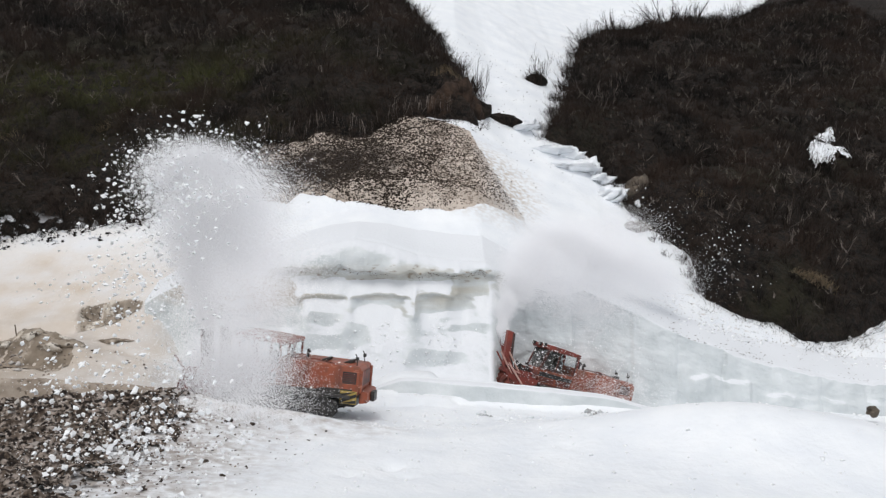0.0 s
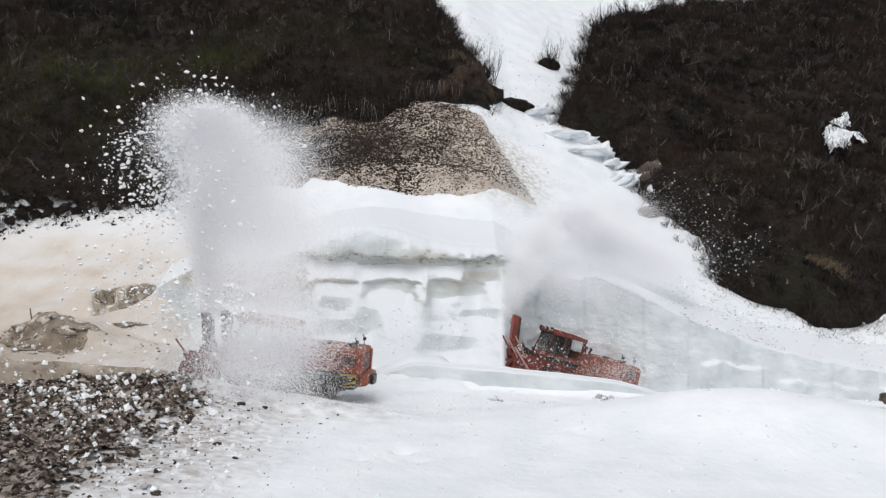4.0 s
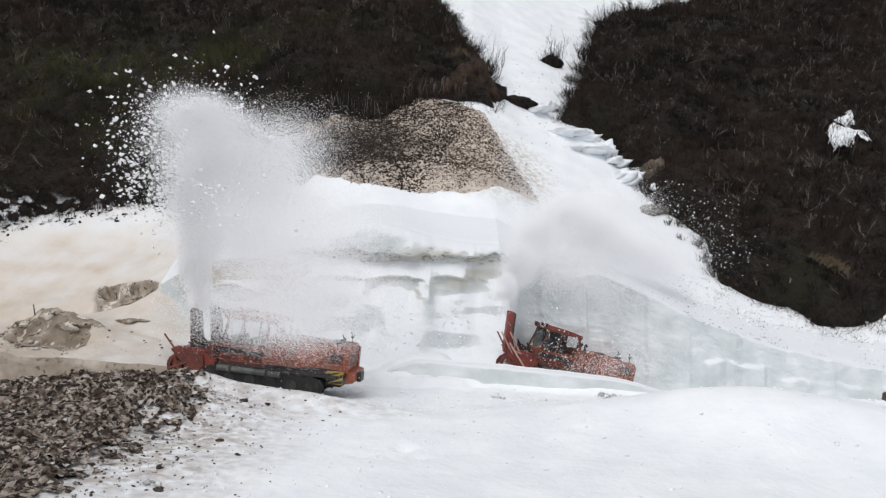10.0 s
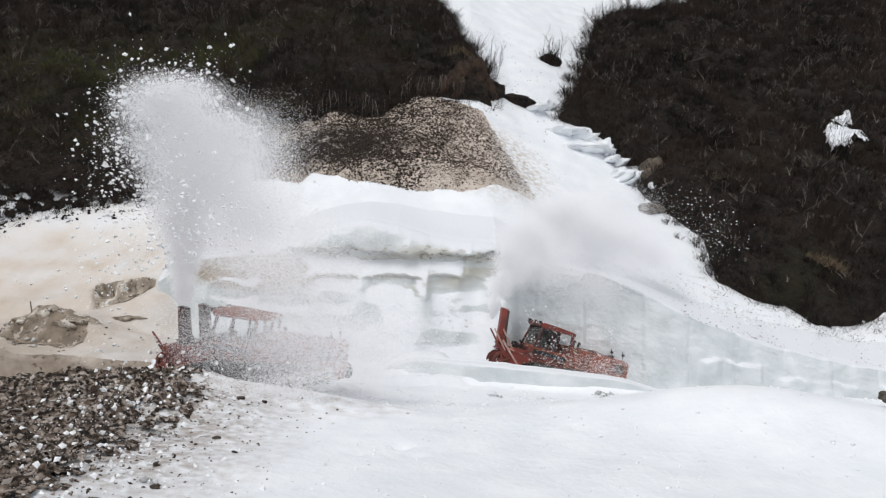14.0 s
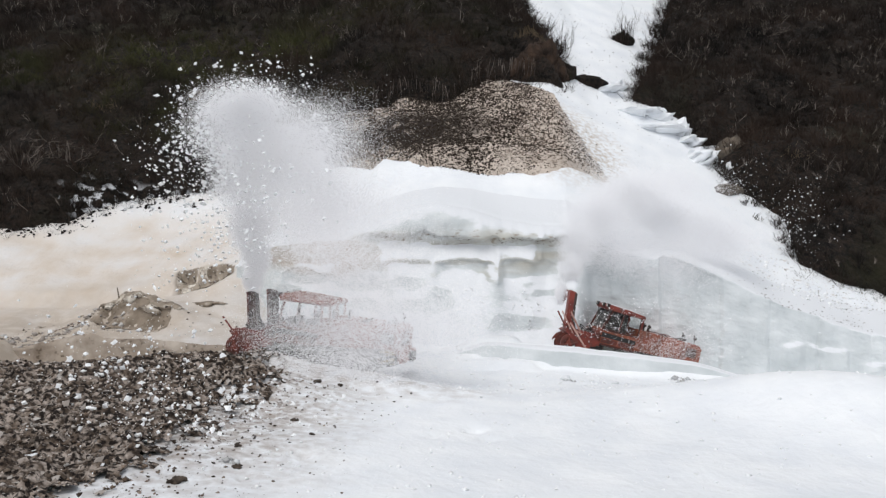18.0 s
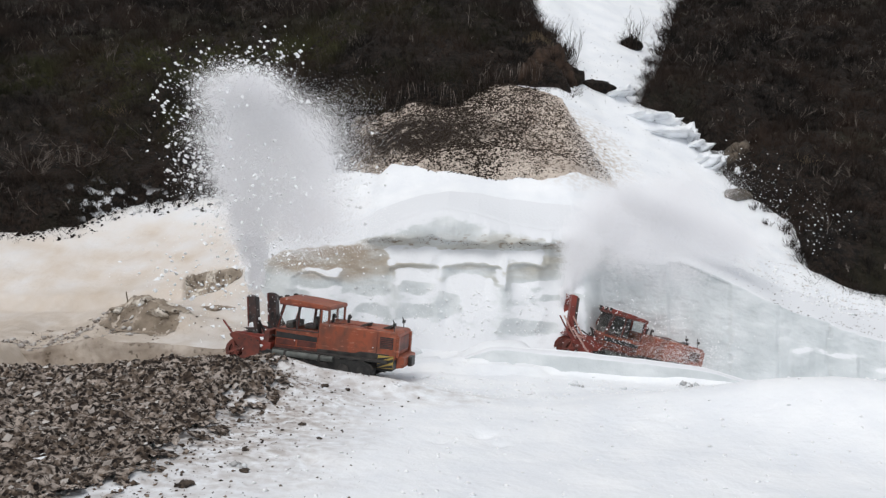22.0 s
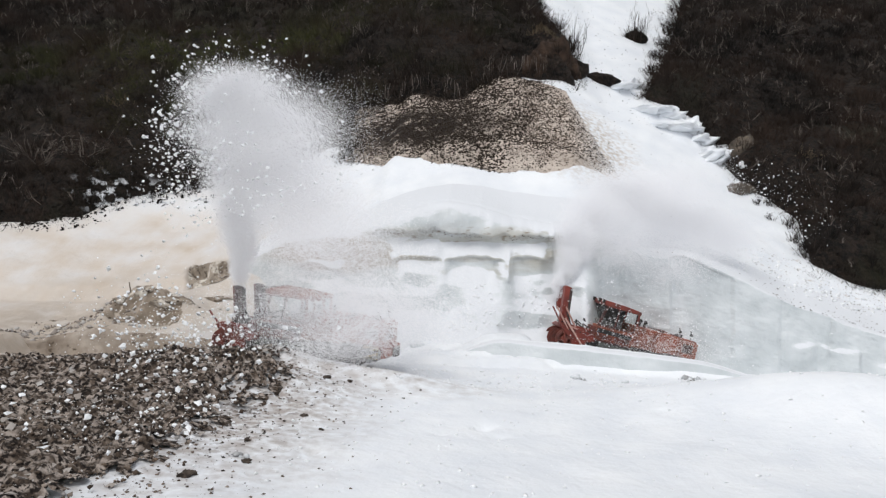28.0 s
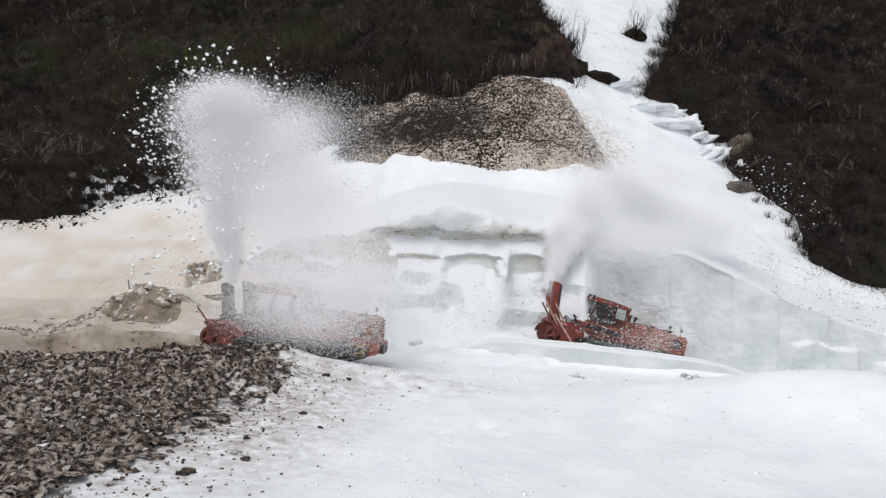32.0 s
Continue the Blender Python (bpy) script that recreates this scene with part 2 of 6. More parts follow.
CHUNK = islands("snow_chunks", [(0.88, 0.9, 0.92), (0.95, 0.96, 0.97), (0.85, 0.86, 0.87)], 0.6)
ORANGE = material("worn_orange_paint", [(0.25, 0.058, 0.026), (0.33, 0.082, 0.036)], 1.6, 9, 0.45, bump=0.1, bump_scale=20, bump_dist=0.01)
over(ORANGE, (0.16, 0.055, 0.03), "noise", 3.5, 0.52, 0.72)
over(ORANGE, (0.10, 0.05, 0.036), "noise", 1.1, 0.54, 0.72, (1, 1, 0.35))
over(ORANGE, (0.42, 0.17, 0.11), "noise", 6.0, 0.62, 0.70, (0.4, 0.4, 2.0))
RED = material("scraped_red_paint", [(0.12, 0.02, 0.015), (0.25, 0.042, 0.026)], 2.0, 9, 0.5, bump=0.15, bump_scale=14, bump_dist=0.02)
over(RED, (0.08, 0.04, 0.03), "noise", 3.0, 0.55, 0.7)
DARKRED = material("sooty_shaded_red_steel", [(0.05, 0.022, 0.018), (0.20, 0.045, 0.028)], 2.4, 9, 0.55, bump=0.2, bump_scale=12, bump_dist=0.02)
STEEL = material("greasy_dark_steel", [(0.02, 0.02, 0.02), (0.07, 0.065, 0.06)], 3.0, 8, 0.5, 0.4, bump=0.2, bump_scale=18, bump_dist=0.02)
RUBBER = material("black_rubber", [(0.012, 0.012, 0.012), (0.03, 0.03, 0.028)], 5, 6, 0.8)
YELLOW = material("warning_yellow", [(0.36, 0.25, 0.05), (0.46, 0.33, 0.09)], 4, 6, 0.6)
BLACK = material("warning_black", [(0.012, 0.012, 0.012), (0.03, 0.03, 0.03)], 4, 6, 0.5)
LAMP = material("lamp_lens", [(0.5, 0.5, 0.48), (0.65, 0.65, 0.62)], 6, 4, 0.2)
CABIN = material("cab_lining", [(0.07, 0.07, 0.07), (0.14, 0.14, 0.135)], 3, 6, 0.8)
WOOD = material("weathered_wood", [(0.10, 0.075, 0.05), (0.2, 0.16, 0.12)], 4, 8, 0.85)
GLASS = bpy.data.materials.new("cab_glass")
GLASS.use_nodes = True
gl = GLASS.node_tree.nodes["Principled BSDF"]
gl.inputs["Base Color"].default_value = (0.95, 0.97, 0.97, 1)
gl.inputs["Roughness"].default_value = 0.08
gl.inputs["Transmission Weight"].default_value = 1.0
gl.inputs["IOR"].default_value = 1.12


for m, gloss in ((EARTH, 0.34), (TWIGS, 0.36), (BROWNEARTH, 0.3), (SPOIL, 0.3), (CLODS, 0.3), (DEBRIS_CLODS, 0.2)):
    m.node_tree.nodes["Principled BSDF"].inputs["Specular IOR Level"].default_value = gloss


# ---- plan of the ground ----
rng = np.random.default_rng(7)
TABLE = rng.random(65536)


def lattice(i, j, k=0):
    return TABLE[(i * 374761393 + j * 668265263 + k * 2147483647) & 65535]


def wavy(x, y, seed=0, octaves=4):
    """Smooth value noise, about -1 to 1."""
    total, size = 0.0, 1.0
    x, y = np.asarray(x, float), np.asarray(y, float)
    for o in range(octaves):
        i, j = np.floor(x).astype(np.int64), np.floor(y).astype(np.int64)
        a, b = x - i, y - j
        a, b = a * a * (3 - 2 * a), b * b * (3 - 2 * b)
        s = seed * 17 + o
        v = (lattice(i, j, s) * (1 - a) + lattice(i + 1, j, s) * a) * (1 - b) + (lattice(i, j + 1, s) * (1 - a) + lattice(i + 1, j + 1, s) * a) * b
        total = total + (v * 2 - 1) * size
        size, x, y = size * 0.5, x * 2.03 + 11.3, y * 2.03 + 4.7
    return total / 1.6


def smooth(a, b, x):
    t = np.clip((x - a) / (b - a), 0, 1)
    return t * t * (3 - 2 * t)


WALL_X = [-60, -26, -20, -16.5, -14, -12, -9.6, -8.6, -4.5, 0, 3.3, 6.6, 9.6, 13, 16, 20, 26, 60]
FAR_TOP = [3.0, 2.2, 2.8, 4.2, 5.6, 5.8, 6.2, 7.1, 7.7, 7.8, 7.5, 5.6, 4.6, 3.3, 1.9, 0.8, -0.7, -3]
LIP_X = [-16, -13.6, -10, -8.9, -7.2, -5.8, -4.2, -2.4, -0.6, 1.5, 3.3, 5.6, 6.6, 9.5, 12.3, 15.5, 16.9, 20.4, 26]
LIP_TOP = [4.4, 5.9, 6.25, 6.45, 7.35, 7.85, 8.05, 7.75, 7.15, 6.8, 6.7, 5.5, 5.1, 4.75, 3.5, 1.9, 1.55, 0.4, -0.7]


def wall_line(x):
    return 47.3 + 0.06 * np.asarray(x, float)


def wall_top(x):
    x = np.asarray(x, float)
    return np.where((x > -16) & (x < 26), np.interp(x, LIP_X, LIP_TOP), np.interp(x, WALL_X, FAR_TOP))


def slope(x, y):
    """The snow slope above the cut wall."""
    d = y - wall_line(x)
    far = np.clip(d - 8, 0, None)
    k = smooth(0.8, 5.0, d)
    return wall_top(x) * (1 - k) + np.interp(x, WALL_X, FAR_TOP) * k + 0.5 * np.minimum(d, 8) + 0.62 * np.minimum(far, 250) + 0.12 * np.clip(far - 250, 0, None)


def bank(x, y, cx, cy, rx, ry, h, turn=0.0):
    c, s = math.cos(radians(turn)), math.sin(radians(turn))
    a, b = ((x - cx) * c + (y - cy) * s) / rx, (-(x - cx) * s + (y - cy) * c) / ry
    return h * np.exp(-(a * a + b * b))


def spoil(x, y):
    """The heap of muddy snow thrown out on the near side."""
    return bank(x, y, -11.8, 30.2, 4.6, 2.4, 1.25, 4) + bank(x, y, -6.5, 33.2, 3.6, 1.0, 0.55) + bank(x, y, -13, 24, 4, 4, 0.3) + bank(x, y, -10.4, 33.3, 2.0, 0.9, 0.72)


BANK_Y, RIDGE_Y = 39.2, 42.5
BANK_X, BANK_TOP = [-28, -24.6, -23.4, -20.9, -20.2, -17.1, -14.6, -12.8], [1.3, 0.75, 1.04, 1.52, 1.25, 1.09, 0.88, 0.7]
RIDGE_X, RIDGE_TOP = [-29, -26.9, -24.4, -21.6, -21.0, -20.1, -18.4, -17.2, -15.5, -13], [1.5, 1.25, 1.55, 2.72, 3.15, 3.2, 2.6, 2.1, 1.75, 1.6]


def floor_height(x, y):
    x, y = np.asarray(x, float), np.asarray(y, float)
    z = -0.38 - 0.065 * np.clip(x, -30, 40) - 0.035 * np.clip(x - 10, 0, 30)
    z = z + spoil(x, y)
    z = z + bank(x, y, 12.5, 31.5, 7.5, 3.2, 2.0, -8) + bank(x, y, 20, 29, 8, 4.0, 0.9)
    z = z + (1.15 - 0.02 * x - 0.04 * np.clip(x - 3, 0, 9)) * np.exp(-(np.abs(y - 41.6 - 0.03 * x) / 0.85) ** 3) * smooth(-4.5, -1, x) * (1 - smooth(8.5, 13, x))
    z = z - 0.5 * smooth(41.8, 42.6, y) * smooth(-2, 3, x) * (1 - smooth(16, 22, x))
    heap = smooth(-10, -4.5, x) * (1 - smooth(3.5, 7, x)) * (0.75 + 0.25 * smooth(-5, -2, x))
    z = z + heap * 1.3 * smooth(42.6, 47.4, y + 0.7 * wavy(x * 0.5, y * 0.5, 3)) * (0.85 + 0.45 * wavy(x * 0.45, y * 0.3, 5)) + heap * 0.22 * np.abs(wavy(x * 1.2, y * 1.0, 7)) * smooth(41, 43, y)
    ramp = (1 - smooth(-16.5, -12.5, x)) * smooth(40.2, 47.6, y)
    z = z * (1 - ramp) + ramp * wall_top(x)
    # the bank cut beside the road, its shelf and the ridge of earth behind
    z = z - 1.2 * smooth(-25.5, -24, x) * (1 - smooth(-16, -14, x)) * smooth(32.6, 35, y) * (1 - smooth(39.1, 39.3, y))
    edge = BANK_Y + 0.25 * wavy(x * 0.4, 0 * y, 61)
    u = np.clip((y - edge) / (RIDGE_Y - edge), 0, 1)
    hollow = smooth(-21.9, -21.3, x) * (1 - smooth(-18.8, -17.4, x))
    rise = u * (1 - hollow) + hollow * (0.25 * u + 0.75 * smooth(0.62, 0.98, u)) + (0.16 * wavy(x * 0.9, y * 0.9, 62) + 0.10 * np.abs(wavy(x * 2.6, y * 2.6, 63))) * u
    bank_z = np.interp(x, BANK_X, BANK_TOP) + (np.interp(x, RIDGE_X, RIDGE_TOP) - np.interp(x, BANK_X, BANK_TOP)) * rise + 0.08 * wavy(x * 1.3, y * 1.3, 64)
    w = (1 - smooth(-14.2, -12.8, x)) * smooth(-28, -26, x) * smooth(edge - 0.08, edge + 0.1, y) * (1 - smooth(RIDGE_Y + 0.2, RIDGE_Y + 3.5, y))
    z = z * (1 - w) + w * bank_z
    # ruts, footprints and dents
    for cx, cy, r in ((-6.0, 22.6, 0.3), (-5.2, 24.6, 0.24), (-6.9, 20.4, 0.22), (3.0, 36.8, 0.25), (8.0, 39.6, 0.3), (-2.6, 26.0, 0.2), (5.0, 30.0, 0.2)):
        q = ((x - cx) ** 2 + ((y - cy) * 0.8) ** 2) / (r * r)
        z = z + 0.10 * np.exp(-((np.sqrt(q) - 1.3) / 0.45) ** 2) * (0.6 + wavy(x * 3, y * 3, 95)) - 0.22 * np.exp(-q)
    z = z - 0.34 * np.exp(-((x + 1.3) ** 2 + (y - 27.2) ** 2) / 0.10) - 0.2 * np.exp(-((x + 0.8) ** 2 + (y - 26.3) ** 2) / 0.06)
    z = z - 0.10 * smooth(0.2, 0.5, wavy(x * 0.35, y * 1.6, 63)) * smooth(33, 35, y) * (1 - smooth(39, 41, y)) * smooth(-5, -2, x)
    z = z + 0.36 * smooth(0.0, 0.2, wavy(x * 0.22, y * 0.9, 65)) * smooth(37.5, 39, y) * (1 - smooth(44, 46, y)) * smooth(-6.5, -4.5, x) * (1 - smooth(3, 5, x))
    z = z + 0.05 * wavy(x * 0.7, y * 0.7, 1) + 0.16 * wavy(x * 0.16, y * 0.2, 2)
    near = smooth(15, 1, y)
    return z * (1 - near) + near * 4.5


SCOOPS = ((-18.5, 48.3, 2.0, 2.3, 0.9),)


def scoop(x, y):
    """Depth of the hollows scooped out of the dusty slope: upright at the back, running out in front."""
    total = 0.0
    for cx, yt, rx, ry, dp in SCOOPS:
        u = np.clip((x - cx) / rx + 0.06 * wavy(y * 1.3, 0 * x, 83), -1, 1)
        s = (yt - 0.42 * (x - cx) + 0.12 * wavy(x * 1.5, 0 * y, 84) - y) / (ry * np.sqrt(np.maximum(1 - u * u, 1e-4)))
        total = total + dp * np.clip(1 - s, 0, 1) * smooth(0.0, 0.07, s) * (1 - np.abs(u) ** 5)
    return total


def whole_slope(x, y):
    x, y = np.asarray(x, float), np.asarray(y, float)
    up = slope(x, y) + 0.3 * wavy(x * 0.22, y * 0.22, 4) * smooth(1.5, 5, y - wall_line(x)) + 0.12 * wavy(x * 0.8, y * 0.8, 6) * smooth(1.8, 5, y - wall_line(x))
    up = up + bank(x, y, -2, 53.5, 9, 1.6, 0.8)
    step = smooth(0.9, 1.5, y - wall_line(x))
    return floor_height(x, y) * (1 - step) + up * step


def height(x, y):
    d = scoop(x, y)
    return whole_slope(x, y) - d - 0.7 * smooth(0.02, 0.12, d)


def inside(x, y, outline):
    """Distance inside an outline in plan; negative outside."""
    best, odd = np.full(x.shape, 1e9), np.zeros(x.shape, bool)
    for (ax, ay), (bx, by) in zip(outline, outline[1:] + outline[:1]):
        dx, dy = bx - ax, by - ay
        t = np.clip(((x - ax) * dx + (y - ay) * dy) / (dx * dx + dy * dy), 0, 1)
        best = np.minimum(best, np.hypot(x - ax - t * dx, y - ay - t * dy))
        if dy:
            odd ^= ((ay > y) != (by > y)) & (x < ax + (y - ay) * dx / dy)
    return np.where(odd, best, -best)


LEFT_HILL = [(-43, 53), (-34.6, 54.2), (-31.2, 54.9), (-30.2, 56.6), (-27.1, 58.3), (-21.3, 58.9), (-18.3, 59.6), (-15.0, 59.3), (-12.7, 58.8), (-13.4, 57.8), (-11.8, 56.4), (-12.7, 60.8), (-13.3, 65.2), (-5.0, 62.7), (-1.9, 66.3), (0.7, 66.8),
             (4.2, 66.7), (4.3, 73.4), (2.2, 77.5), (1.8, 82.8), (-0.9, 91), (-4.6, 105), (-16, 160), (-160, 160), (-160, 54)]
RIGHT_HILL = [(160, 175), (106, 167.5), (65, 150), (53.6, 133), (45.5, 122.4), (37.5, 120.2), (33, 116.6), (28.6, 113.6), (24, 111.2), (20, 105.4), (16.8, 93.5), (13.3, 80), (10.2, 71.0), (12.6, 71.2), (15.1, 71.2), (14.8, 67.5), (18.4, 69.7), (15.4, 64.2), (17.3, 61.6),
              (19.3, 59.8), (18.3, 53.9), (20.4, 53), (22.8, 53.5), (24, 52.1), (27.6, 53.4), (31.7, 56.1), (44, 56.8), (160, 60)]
DEBRIS_LINE = [(-13.6, 60.6), (-13.2, 65.6), (-5.0, 62.9), (-2.0, 66.9), (0.7, 66.2), (3.4, 65), (4.6, 60.6), (6.6, 55.8), (2.4, 52), (-1.6, 51.5), (-5.4, 52.4), (-9.0, 54.8), (-12.4, 57.0)]


def hill_height(x, y, d):
    d = np.asarray(d, float)
    return height(x, y) + np.where(d < 0, d * 1.5, 1.3 * (1 - np.exp(-d / 0.9)) + 4.5 * (1 - np.exp(-d / 9.0))) + (0.8 * wavy(x * 0.3, y * 0.3, 9) + 0.3 * wavy(x * 1.1, y * 1.1, 10)) * smooth(0, 3, d)


def debris_height(x, y, d):
    ridge = 0.25 * np.abs(wavy(x * 0.5, y * 0.25, 12))
    return height(x, y) + np.where(d < 0, d * 1.2, 0.75 * (1 - np.exp(-d / 2.0))) + ridge + 0.12 * wavy(x * 1.6, y * 1.6, 13)


# ---- mesh helpers ----
def mesh_of(name, verts, faces, mat, smooth_shade=True):
    me = bpy.data.meshes.new(name)
    verts, faces = np.asarray(verts, float), np.asarray(faces, np.int32)
    n, k = faces.shape
    me.vertices.add(len(verts))
    me.vertices.foreach_set("co", verts.ravel())
    me.loops.add(n * k)
    me.loops.foreach_set("vertex_index", faces.ravel())
    me.polygons.add(n)
    me.polygons.foreach_set("loop_start", np.arange(0, n * k, k, dtype=np.int32))
    me.update(calc_edges=True)
    me.polygons.foreach_set("use_smooth", np.full(n, smooth_shade))
    me.materials.append(mat)
    me.validate()
    return me


def grid_faces(nx, ny, keep=None):
    i, j = np.meshgrid(np.arange(nx - 1), np.arange(ny - 1))
    a = (j * nx + i).ravel()
    f = np.stack([a, a + 1, a + nx + 1, a + nx], 1)
    return f if keep is None else f[keep.ravel()]


def sheet(name, xs, ys, fn, mat, mask=None):
    x, y = np.meshgrid(xs, ys)
    z = fn(x, y)
    keep = None
    if mask is not None:
        k = mask(x, y)
        keep = k[:-1, :-1] | k[1:, :-1] | k[:-1, 1:] | k[1:, 1:]
    return new(name, mesh_of(name, np.stack([x, y, z], -1).reshape(-1, 3), grid_faces(len(xs), len(ys), keep), mat))


def clod_mesh(name, places, sizes, mat, flat=0.7, gen=rng, soft=True):
    """Many rough lumps in one mesh: squashed, twisted octahedra."""
    base = np.array([(1.3, 0, 0), (-1, 0, 0), (0, 1, 0), (0, -1, 0), (0, 0, 1), (0, 0, -1)], float)
    fc = np.array([(0, 2, 4), (2, 1, 4), (1, 3, 4), (3, 0, 4), (2, 0, 5), (1, 2, 5), (3, 1, 5), (0, 3, 5)])
    n = len(places)
    v = base[None] * (0.6 + 0.8 * gen.random((n, 6, 1))) + 0.3 * (gen.random((n, 6, 3)) - 0.5)
    a = gen.random(n) * 6.283
    c, s = np.cos(a)[:, None], np.sin(a)[:, None]
    v = np.stack([v[..., 0] * c - v[..., 1] * s, v[..., 0] * s + v[..., 1] * c, v[..., 2] * flat], -1)
    tip = 1.6 * (gen.random((n, 1)) - 0.5)
    v = np.stack([v[..., 0], v[..., 1] - tip * v[..., 2], v[..., 2] + tip * v[..., 1]], -1)
    v = v * np.asarray(sizes)[:, None, None] + np.asarray(places)[:, None, :]
    f = (fc[None] + 6 * np.arange(n)[:, None, None]).reshape(-1, 3)
    return mesh_of(name, v.reshape(-1, 3), f, mat, soft)


def twig_mesh(name, roots, leans, lengths, widths, mat, gen=rng):
    """Bent tapering twigs, two segments each."""
    n = len(roots)
    side = np.stack([np.cos(gen.random(n) * 3.14), np.zeros(n), np.zeros(n)], -1)
    side[:, 1] = np.sqrt(1 - side[:, 0] ** 2)
    side = side * np.asarray(widths)[:, None]
    ln = np.asarray(lengths)[:, None]
    mid = roots + leans * ln * 0.55 + 0.08 * ln * (gen.random((n, 3)) - 0.5)
    tip = roots + leans * ln + 0.35 * ln * (gen.random((n, 3)) - 0.5)
    v = np.stack([roots - side, roots + side, mid - side * 0.7, mid + side * 0.7, tip], 1)
    fc = np.array([(0, 1, 3), (0, 3, 2), (2, 3, 4)])
    f = (fc[None] + 5 * np.arange(n)[:, None, None]).reshape(-1, 3)
    return mesh_of(name, v.reshape(-1, 3), f, mat, False)


def spike_mesh(name, roots, leans, lengths, widths, mat, gen=rng):
    """Thin twigs for the mass of the scrub, one blade each."""
    n = len(roots)
    a = gen.random(n) * 3.1416
    side = np.stack([np.cos(a), np.sin(a), 0 * a], 1) * np.asarray(widths)[:, None]
    ln = np.asarray(lengths)[:, None]
    v = np.stack([roots - side, roots + side, roots + leans * ln + 0.25 * ln * (gen.random((n, 3)) - 0.5)], 1)
    return mesh_of(name, v.reshape(-1, 3), np.arange(3 * n).reshape(-1, 3), mat, False)


def part(name, bm, mat, parent, label=""):
    me = bpy.data.meshes.new(name)
    bm.to_mesh(me)
    bm.free()
    me.materials.append(mat)
    ob = new(name, me)
    ob.parent = parent
    return tagged(ob, label)


def block(bm, x0, x1, y0, y1, z0, z1, bevel=0.02, taper=None):
    """A bevelled box; taper = (x0, x1, y0, y1) of its top."""
    t = taper or (x0, x1, y0, y1)
    co = [(x0, y0, z0), (x1, y0, z0), (x1, y1, z0), (x0, y1, z0), (t[0], t[2], z1), (t[1], t[2], z1), (t[1], t[3], z1), (t[0], t[3], z1)]
    v = [bm.verts.new(c) for c in co]
    fs = [bm.faces.new([v[i] for i in q]) for q in ((3, 2, 1, 0), (4, 5, 6, 7), (0, 1, 5, 4), (1, 2, 6, 5), (2, 3, 7, 6), (3, 0, 4, 7))]
    if bevel:
        edges = list({e for f in fs for e in f.edges})
        bmesh.ops.bevel(bm, geom=edges, offset=bevel, segments=2, affect="EDGES", profile=0.5)
    return bm


def rod(bm, a, b, r, r2=None, n=10):
    a, b = Vector(a), Vector(b)
    q = (b - a).to_track_quat("Z", "Y")
    r2 = r if r2 is None else r2
    rings = []
    for p, rad in ((a, r), (b, r2)):
        rings.append([bm.verts.new(p + q @ Vector((rad * math.cos(k * 2 * math.pi / n), rad * math.sin(k * 2 * math.pi / n), 0))) for k in range(n)])
    for k in range(n):
        bm.faces.new((rings[0][k], rings[0][(k + 1) % n], rings[1][(k + 1) % n], rings[1][k]))
    bm.faces.new(rings[0][::-1])
    bm.faces.new(rings[1])
    return bm


def prism(bm, outline, y0, y1, bevel=0.02):
    """An outline in x, z pulled across y."""
    a = [bm.verts.new((x, y0, z)) for x, z in outline]
    b = [bm.verts.new((x, y1, z)) for x, z in outline]
    n = len(outline)
    fs = [bm.faces.new(a), bm.faces.new(b[::-1])]
    fs += [bm.faces.new((a[(k + 1) % n], a[k], b[k], b[(k + 1) % n])) for k in range(n)]
    bmesh.ops.recalc_face_normals(bm, faces=fs)
    if bevel:
        bmesh.ops.bevel(bm, geom=list({e for f in fs for e in f.edges}), offset=bevel, segments=2, affect="EDGES", profile=0.5)
    return bm


def lump(name, centre, radii, seed, mat, label, category, turn=0.0, rough=0.35, rings=14):
    """A rounded, uneven mass: a ball pushed in and out by noise, flattened below."""
    a, b = np.meshgrid(np.linspace(0, 2 * math.pi, rings * 2 + 1)[:-1], np.linspace(0.02, math.pi - 0.02, rings))
    d = np.stack([np.cos(a) * np.sin(b), np.sin(a) * np.sin(b), np.cos(b)], -1)
    k = 1 + rough * wavy(d[..., 0] * 1.6 + seed, d[..., 1] * 1.6 + d[..., 2] * 1.3, seed) + rough * 0.4 * wavy(d[..., 0] * 4 + seed, d[..., 1] * 4 + d[..., 2] * 3, seed + 1)
    p = d * k[..., None] * np.asarray(radii)
    n = rings * 2
    i, j = np.meshgrid(np.arange(n), np.arange(rings - 1))
    f = np.stack([(j * n + i).ravel(), ((j + 1) * n + i).ravel(), ((j + 1) * n + (i + 1) % n).ravel(), (j * n + (i + 1) % n).ravel()], 1)
    ob = new(name, mesh_of(name, p.reshape(-1, 3), f, mat))
    ob.matrix_world = pose(*centre, 0, 0, turn)
    return tagged(ob, label, category)


# ---- ground, slope and hills ----
def spread(lo, hi, step, far, grow=1.35):
    mid = list(np.arange(lo, hi + 1e-6, step))
    out, s, v = [], step, hi
    while v < far:
        s *= grow
        v += s
        out.append(v)
    left, s, v = [], step, lo
    while v > -far:
        s *= grow
        v -= s
        left.append(v)
    return np.array(left[::-1] + mid + out)


GX = spread(-34, 34, 0.24, 900)
GY = np.concatenate([[-900, -400, -150, -60, -25, -12], np.arange(-6, 14, 0.8), np.arange(14, 62, 0.22), np.arange(62, 110, 0.8), [115, 125, 140, 165, 200, 260, 340, 450, 700, 950]])
tagged(sheet("ground", GX, GY, height, SNOW), "white old snow over road, bank and mountain slope", "ground", kind="structure")


